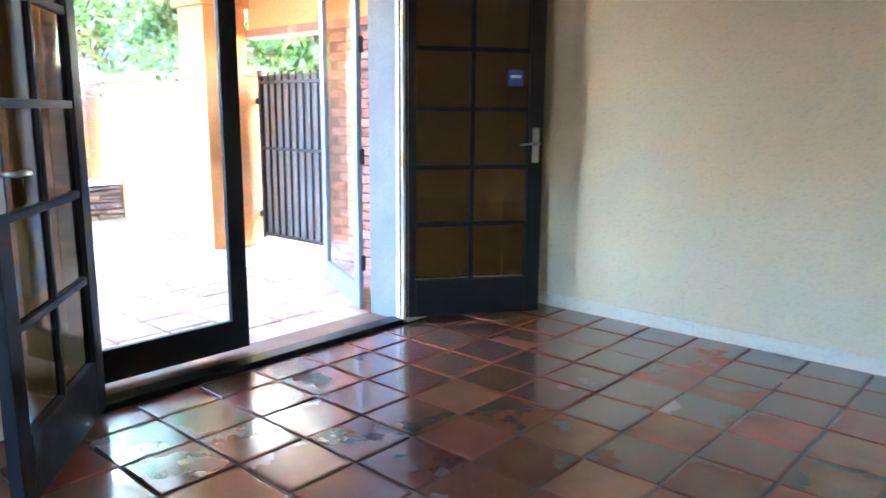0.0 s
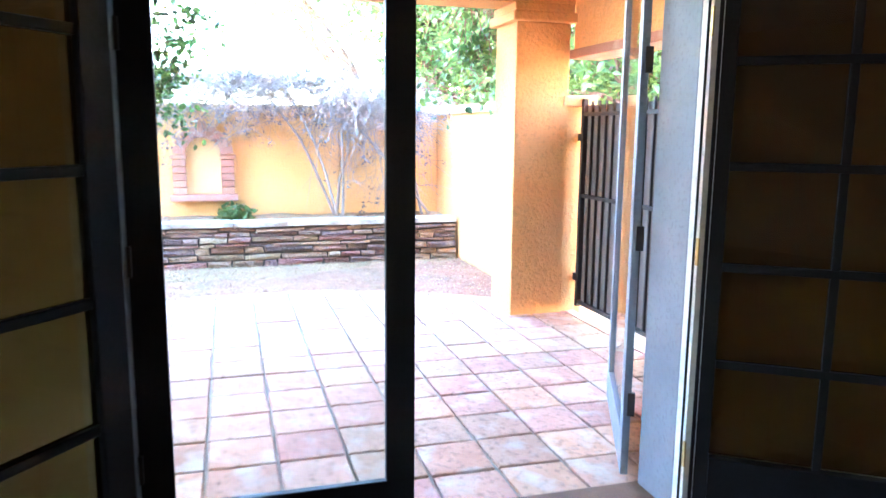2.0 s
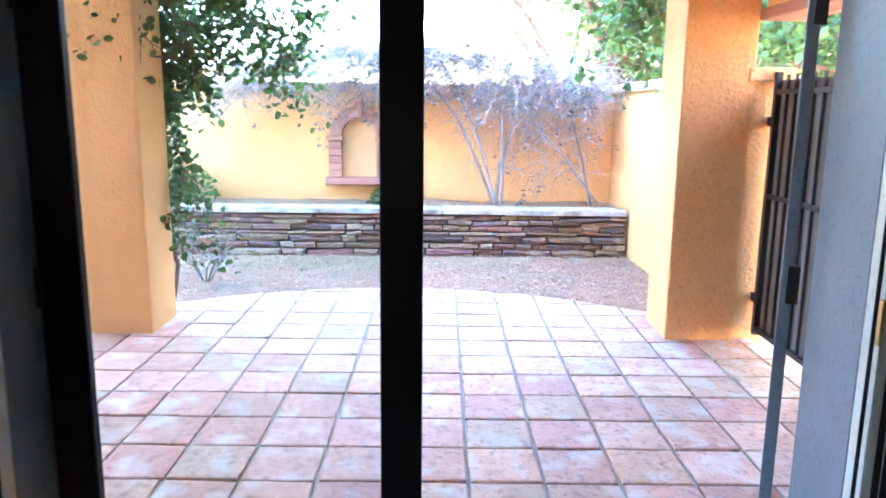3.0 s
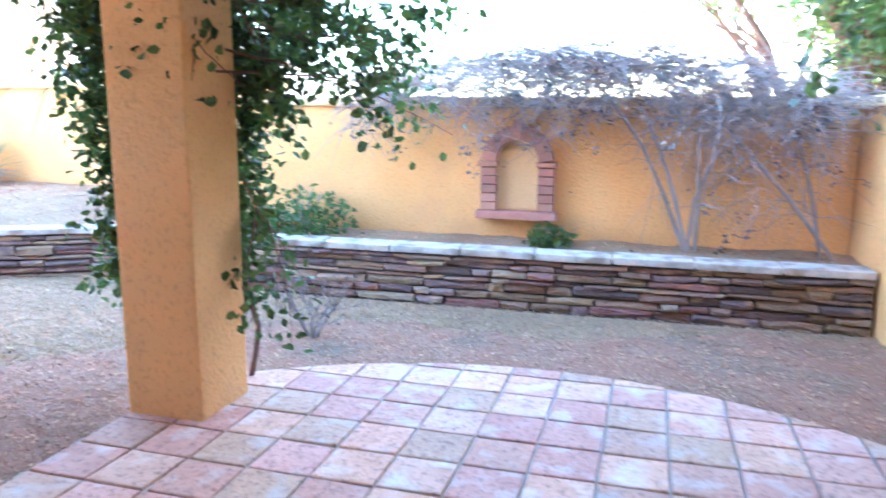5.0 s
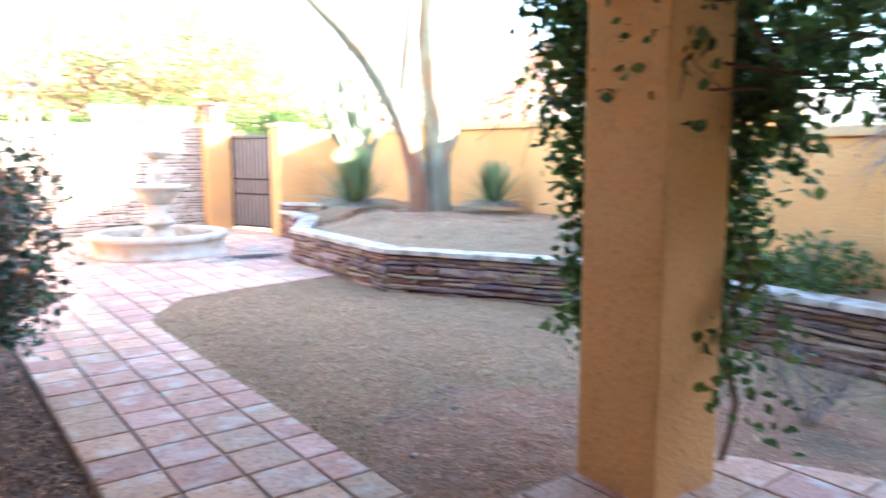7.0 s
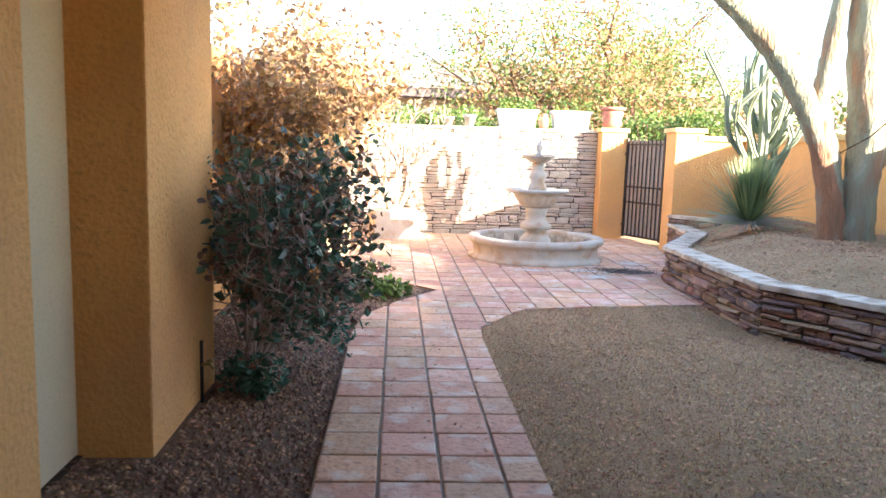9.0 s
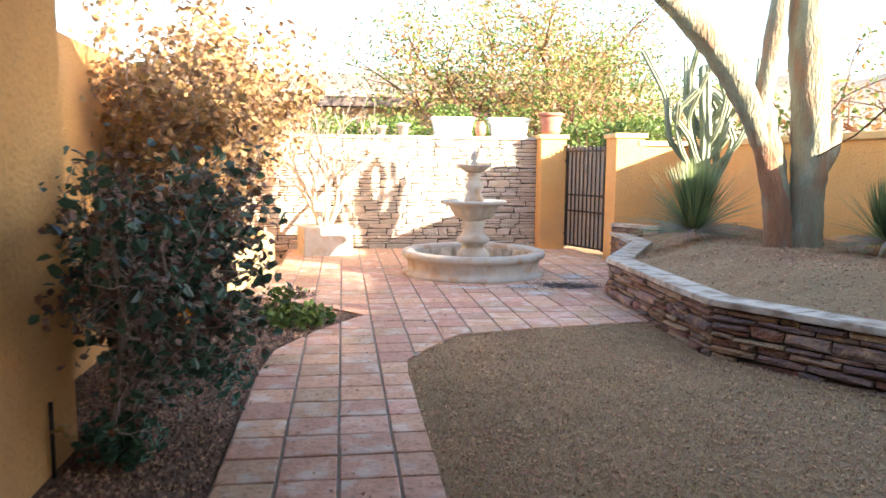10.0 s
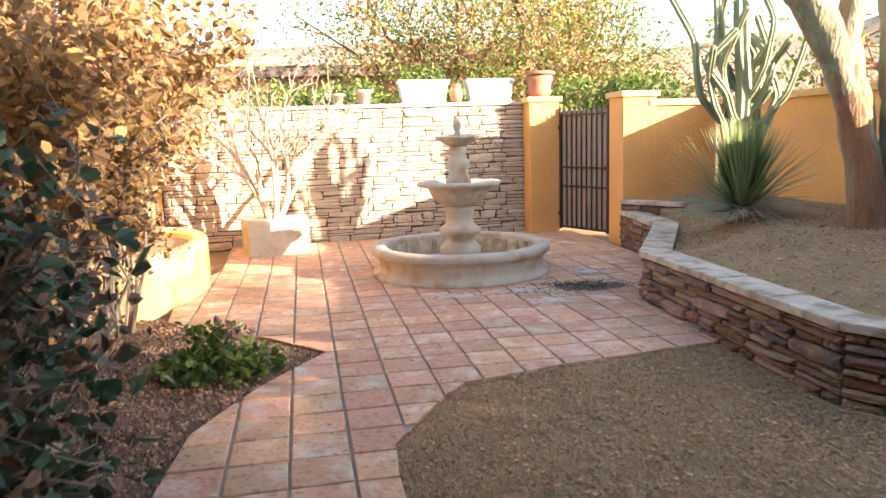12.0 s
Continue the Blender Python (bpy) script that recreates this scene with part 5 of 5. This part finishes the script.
    w = part("house_window", box(-5.4 + i * 3.2, -4.0 + i * 3.2, 3.0, 3.06, 1.2, 2.5, 0.01), "far_roof", house, "dark window")
    part("window_sill", box(-5.5 + i * 3.2, -3.9 + i * 3.2, 3.0, 3.14, 1.1, 1.19, 0.01), "far_wall", w)
# hillside
bm = bmesh.new()
hv = {}
for i in range(41):
    for j in range(31):
        x, y = -140 + i * 6.5, -150 + j * 4.0
        d = max(0.0, min(1.0, (-y - 32) / 60)) + 0.6 * max(0.0, min(1.0, (-x - 45) / 60)) * max(0.0, min(1.0, (10 - y) / 40))
        hv[i, j] = bm.verts.new((x, y, -0.3 + 15 * d * (0.8 + 0.35 * noise.noise((x * 0.02, y * 0.03, 0))) + 1.2 * d * noise.noise((x * 0.1, y * 0.1, 4))))
for i in range(40):
    for j in range(30):
        bm.faces.new((hv[i, j], hv[i + 1, j], hv[i + 1, j + 1], hv[i, j + 1]))
tagged(part("backdrop", bm, "hill", smooth=True), "dry desert hillside in the distance", "hill", kind="structure")


# ---- loose cover ----
def cover(name, label, category, material, count, place, maker):
    st = Stuff()
    k = 0
    while k < count:
        p = place()
        if p:
            maker(st, p)
            k += 1
    return tagged(part(name, st.data(), material), label, category, kind="stuff")


def on_lawn():
    x, y = rng.uniform(-10.05, -6.47), rng.uniform(-4.85, 5.3)
    return (x, y, -0.012) if in_lawn(x, y) else None


def on_grass():
    p = on_lawn()
    if p and in_bare(p[0], p[1]) and rng.random() < 0.85:
        return None
    return p


def on_beds():
    x, y = rng.uniform(-11.95, -9.1), rng.uniform(-9.5, 5.2)
    return (x, y, bed_height(x, y) + 0.004) if in_bed(x, y) else None


in_court, in_patio = outline_test(COURT), outline_test(PATIO)


def on_side():
    x, y = rng.uniform(-6.2, -4.06), rng.uniform(-7.0, 0.95)
    if in_court(x, y) or (x > -4.55 and -2.15 < y < -0.8):
        return None
    return (x, y, -0.020)


def on_paving():
    x, y = rng.uniform(-9.5, -4.6), rng.uniform(-11.0, 1.0)
    return (x, y, 0.012) if in_court(x, y) else None


def chip(st, p):
    k = len(st.v)
    s = rng.uniform(0.005, 0.018)
    a = rng.uniform(0, 6.28)
    q = Vector(p)
    for i in range(4):
        r = s * rng.uniform(0.6, 1.2)
        st.v.append((q.x + r * math.cos(a + i * 1.57), q.y + r * 0.7 * math.sin(a + i * 1.57), q.z + rng.uniform(0.001, 0.014)))
    st.f += [(k, k + 1, k + 2), (k, k + 2, k + 3)]


def pebble(st, p):
    k = len(st.v)
    s = rng.uniform(0.008, 0.022)
    q = Vector(p)
    a = rng.uniform(0, 6.28)
    for i in range(4):
        st.v.append((q.x + s * math.cos(a + i * 1.57), q.y + s * math.sin(a + i * 1.57), q.z))
    st.v.append((q.x + s * 0.2, q.y, q.z + s * 0.9))
    st.f += [(k + i, k + (i + 1) % 4, k + 4) for i in range(4)]


def tuft(st, p):
    for _ in range(3):
        st.blade(p, (rng.gauss(0, 0.7), rng.gauss(0, 0.7), 0.7), rng.uniform(0.015, 0.04), 0.004, 0.004)


cover("grass", "short dry grass of the lawn", "grass", "straw", 26000, on_grass, tuft)
cover("fallen_leaves", "small dry leaves scattered over the lawn", "leaves", "litter", 34000, on_lawn, chip)
cover("fallen_leaves", "dry leaves and bits over the raised beds", "leaves", "litter", 20000, on_beds, chip)
cover("gravel", "brown gravel and bark around the shrubs", "gravel", "mulch", 12000, on_side, pebble)
cover("fallen_leaves", "dry leaves under the shrubs", "leaves", "litter", 4500, on_side, chip)
cover("fallen_leaves", "a few dry leaves blown over the paving", "leaves", "litter", 900, on_paving, chip)
def on_debris():
    return (-8.85 + rng.gauss(0, 0.24), -7.0 + rng.gauss(0, 0.14), 0.014)


cover("fallen_leaves", "dark wet leaves swept beside the fountain", "leaves", "wet_litter", 900, on_debris, chip)
for x, y, s in ((-7.35, -0.1, 0.03), (-6.75, 0.35, 0.025), (-7.9, 0.75, 0.02), (-4.75, -3.95, 0.09)):
    r_ = thing("loose_stone", "small pale loose stone on the ground", "stone", (x, y, -0.02))
    part("rock", lathe([(s * 0.7, -0.01), (s, s * 0.3), (s * 0.9, s * 0.75), (s * 0.4, s * 1.05)], 9), "cap", r_, "", True)


# ---- paving tiles, as pieces ----
def clip(poly, x0, x1, y0, y1):
    """The part of an outline inside a tile."""
    for ax, lim, sgn in ((0, x0, 1), (0, x1, -1), (1, y0, 1), (1, y1, -1)):
        out = []
        for i, p in enumerate(poly):
            q = poly[i - 1]
            a, b = (q[ax] - lim) * sgn, (p[ax] - lim) * sgn
            if (a < 0) != (b < 0):
                t = a / (a - b)
                out.append((q[0] + (p[0] - q[0]) * t, q[1] + (p[1] - q[1]) * t))
            if b >= 0:
                out.append(p)
        poly = out
        if len(poly) < 3:
            return []
    res = []
    for p in poly:
        if not res or (Vector(p) - Vector(res[-1])).length > 0.004:
            res.append(p)
    if len(res) > 2 and (Vector(res[0]) - Vector(res[-1])).length < 0.004:
        res.pop()
    return res


def area(poly):
    return abs(sum(a[0] * b[1] - b[0] * a[1] for a, b in zip(poly, poly[1:] + poly[:1]))) / 2


def tile_mesh(poly, z0, z1, ch):
    c = Vector((sum(p[0] for p in poly) / len(poly), sum(p[1] for p in poly) / len(poly)))
    n = len(poly)
    vs = [(*p, z0) for p in poly] + [(*p, z1 - ch * 0.6) for p in poly]
    for p in poly:
        d = (c - Vector(p)); L = d.length
        q = Vector(p) + d * min(0.4, ch * 1.4 / max(L, 0.01))
        vs.append((q.x, q.y, z1))
    fs = [tuple(range(2 * n, 3 * n))]
    for i in range(n):
        j = (i + 1) % n
        fs += [(i, j, n + j, n + i), (n + i, n + j, 2 * n + j, 2 * n + i)]
    return vs, fs


def lay(parent, poly, ox, oy, pitch, gap, z0, z1, ch, material, name, limit=300):
    xs, ys = [p[0] for p in poly], [p[1] for p in poly]
    shared, count = {}, 0
    rest = Stuff()
    cells = []
    for i in range(math.floor((min(xs) - ox) / pitch), math.ceil((max(xs) - ox) / pitch)):
        for j in range(math.floor((min(ys) - oy) / pitch), math.ceil((max(ys) - oy) / pitch)):
            cells.append((ox + i * pitch, oy + j * pitch))
    cells.sort(key=lambda c: -c[1])
    for cx, cy in cells:
        x0, x1, y0, y1 = cx + gap / 2, cx + pitch - gap / 2, cy + gap / 2, cy + pitch - gap / 2
        q = clip(poly, x0, x1, y0, y1)
        if len(q) < 3 or area(q) < 0.003:
            continue
        full = area(q) > (x1 - x0) * (y1 - y0) * 0.999
        if count < limit:
            if full:
                v = rng.randrange(6)
                if v not in shared:
                    h = (pitch - gap) / 2
                    w = [rng.uniform(-0.004, 0.004) for _ in range(8)]
                    base = [(-h + w[0], -h + w[1]), (w[2], -h - 0.002), (h + w[3], -h + w[4]), (h + 0.002, w[5]), (h + w[6], h + w[7]), (w[1], h + 0.001), (-h + w[4], h + w[2]), (-h - 0.001, w[6])]
                    me = bpy.data.meshes.new(name)
                    me.from_pydata(*((lambda t: (t[0], [], t[1]))(tile_mesh(base, z0, z1, ch))))
                    me.materials.append(M[material])
                    shared[v] = me
                ob = new(name, shared[v])
                ob.matrix_basis = pose((x0 + x1) / 2, (y0 + y1) / 2, rng.uniform(-0.0025, 0.0025), rng.gauss(0, 0.25), rng.gauss(0, 0.25), rng.choice((0, 90, 180, 270)) + rng.gauss(0, 0.5))
            else:
                me = bpy.data.meshes.new(name)
                vs, fs = tile_mesh(q, z0, z1, ch)
                me.from_pydata(vs, [], fs)
                me.materials.append(M[material])
                ob = new(name, me)
            ob.parent = parent
            count += 1
        else:
            vs, fs = tile_mesh(q, z0, z1, ch)
            k = len(rest.v)
            rest.v += vs
            rest.f += [tuple(a + k for a in f) for f in fs]
    if rest.v:
        ob = part("far_tiles", rest.data(), material, parent)
        ob["kind"] = "stuff"


lay(patio, PATIO, -4.42, 1.0, 0.308, 0.016, -0.03, 0.008, 0.006, "terra_out", "tile")
lay(court, COURT, PATH_X1, 1.0, 0.305, 0.018, -0.03, 0.008, 0.006, "terra_out", "tile")
lay(floor, [(-4.095, -1.58), (2.38, -1.58), (2.38, 5.31), (-4.095, 5.31)], -3.238, 2.816, 0.316, 0.014, -0.03, 0.0, 0.005, "terra_in", "tile")


# ---- ledgestones, as pieces ----
def stone_mesh(L, h, dep):
    """A split stone: uneven ends, a broken face that bulges, chipped corners."""
    vs = [(x, -0.03, z) for x, z in ((0, 0), (L, 0), (L, h), (0, h))]
    e0, e1 = rng.uniform(-0.3, 0.3) * h, rng.uniform(-0.3, 0.3) * h       # slant of the two ends
    m0, m1 = rng.uniform(-0.09, 0.09) * h, rng.uniform(-0.13, 0.10) * h   # bow of the two beds
    c = [rng.uniform(0.0, 0.16) * h for _ in range(4)]
    rim = [(max(0, e0), c[0]), (L * 0.33, m0), (L * 0.68, m0 * 0.4), (L - max(0, e1), c[1]), (L + min(0, e1), h - c[2]), (L * 0.62, h + m1), (L * 0.3, h + m1 * 0.5), (-min(0, e0), h - c[3])]
    for x, z in rim:
        vs.append((x, dep * 0.45 + rng.uniform(0, 0.008), z))
    mx, mz = L / 2, h / 2
    k = min(0.018, h * 0.22)
    for x, z in rim:
        vs.append((x + (k if x < mx else -k) * rng.uniform(0.6, 1.4), dep + rng.uniform(-0.012, 0.010), z + (k if z < mz else -k) * rng.uniform(0.5, 1.3)))
    vs.append((mx * rng.uniform(0.6, 1.4), dep + rng.uniform(-0.004, 0.016), mz * rng.uniform(0.7, 1.3)))
    fs = [(0, 1, 7, 6, 5, 4), (1, 2, 8, 7), (2, 3, 11, 10, 9, 8), (3, 0, 4, 11)]
    for i in range(8):
        j = (i + 1) % 8
        fs += [(4 + i, 4 + j, 12 + j, 12 + i), (12 + i, 12 + j, 20)]
    return vs, fs


def ledgestones(parent, a, b, z0, z1, hs, ls, dep, gap=0.009, material="stone", tilt=1.1):
    """Courses of flat stones on a face from a to b; the face looks to the left of that line."""
    a, b = Vector(a), Vector(b)
    L = (b - a).length
    ang = math.degrees(math.atan2(b.y - a.y, b.x - a.x))
    z, n = z0, 0
    while z < z1 - 0.02:
        h = min(rng.uniform(*hs), z1 - z)
        if z1 - z - h < 0.035:
            h = z1 - z
        x = 0.0
        while x < L - 0.01:
            l_ = min(rng.uniform(*ls), L - x)
            if L - x - l_ < 0.07:
                l_ = L - x
            hh = h
            pieces = [(z, h)]
            if h > 0.08 and rng.random() < 0.5:
                k = rng.uniform(0.35, 0.65)
                pieces = [(z, h * k), (z + h * k, h * (1 - k))]
            for zz, hh in pieces:
                me = bpy.data.meshes.new("stone")
                vs, fs = stone_mesh(l_ - gap, hh - gap, dep * rng.uniform(0.3, 1.5))
                me.from_pydata(vs, [], fs)
                me.materials.append(M[material])
                ob = new("stone", me)
                ob.matrix_basis = Matrix.Translation((a.x, a.y, 0)) @ Matrix.Rotation(radians(ang), 4, "Z") @ Matrix.Translation((x, 0, zz)) @ Matrix.Rotation(radians(rng.gauss(0, tilt)), 4, "Y")
                ob.parent = parent
            x += l_
        z += h


face = offset_line(BED, -0.035)
for i in range(len(BED) - 1):
    ledgestones(bed_wall, face[i], face[i + 1], -0.03, CAP_Z - 0.06, (0.04, 0.115), (0.14, 0.56), 0.040, tilt=1.5)
kf = offset_line(kerb, -0.035)
ledgestones(kw, kf[0], kf[1], -0.03, 0.565, (0.06, 0.1), (0.14, 0.35), 0.03)
ledgestones(court_wall, (-9.60, -11.445), (-4.06, -11.445), -0.03, 2.015, (0.05, 0.15), (0.16, 0.5), 0.022, material="stone_pale")
# bricks of the pier by the side gate
for k in range(25):
    for i in range(8):
        w = 0.195
        x = -6.04 + i * 0.205 + (0.1 if k % 2 else 0)
        if x + w < -4.43:
            vs, fs = stone_mesh(w, 0.068, 0.012)
            me = bpy.data.meshes.new("brick")
            me.from_pydata(vs, [], fs)
            me.materials.append(M["brickred"])
            ob = new("brick", me)
            ob.matrix_basis = Matrix.Translation((x + w, 5.32, 0.01 + k * 0.08)) @ Matrix.Rotation(math.pi, 4, "Z")
            ob.parent = gate_pier
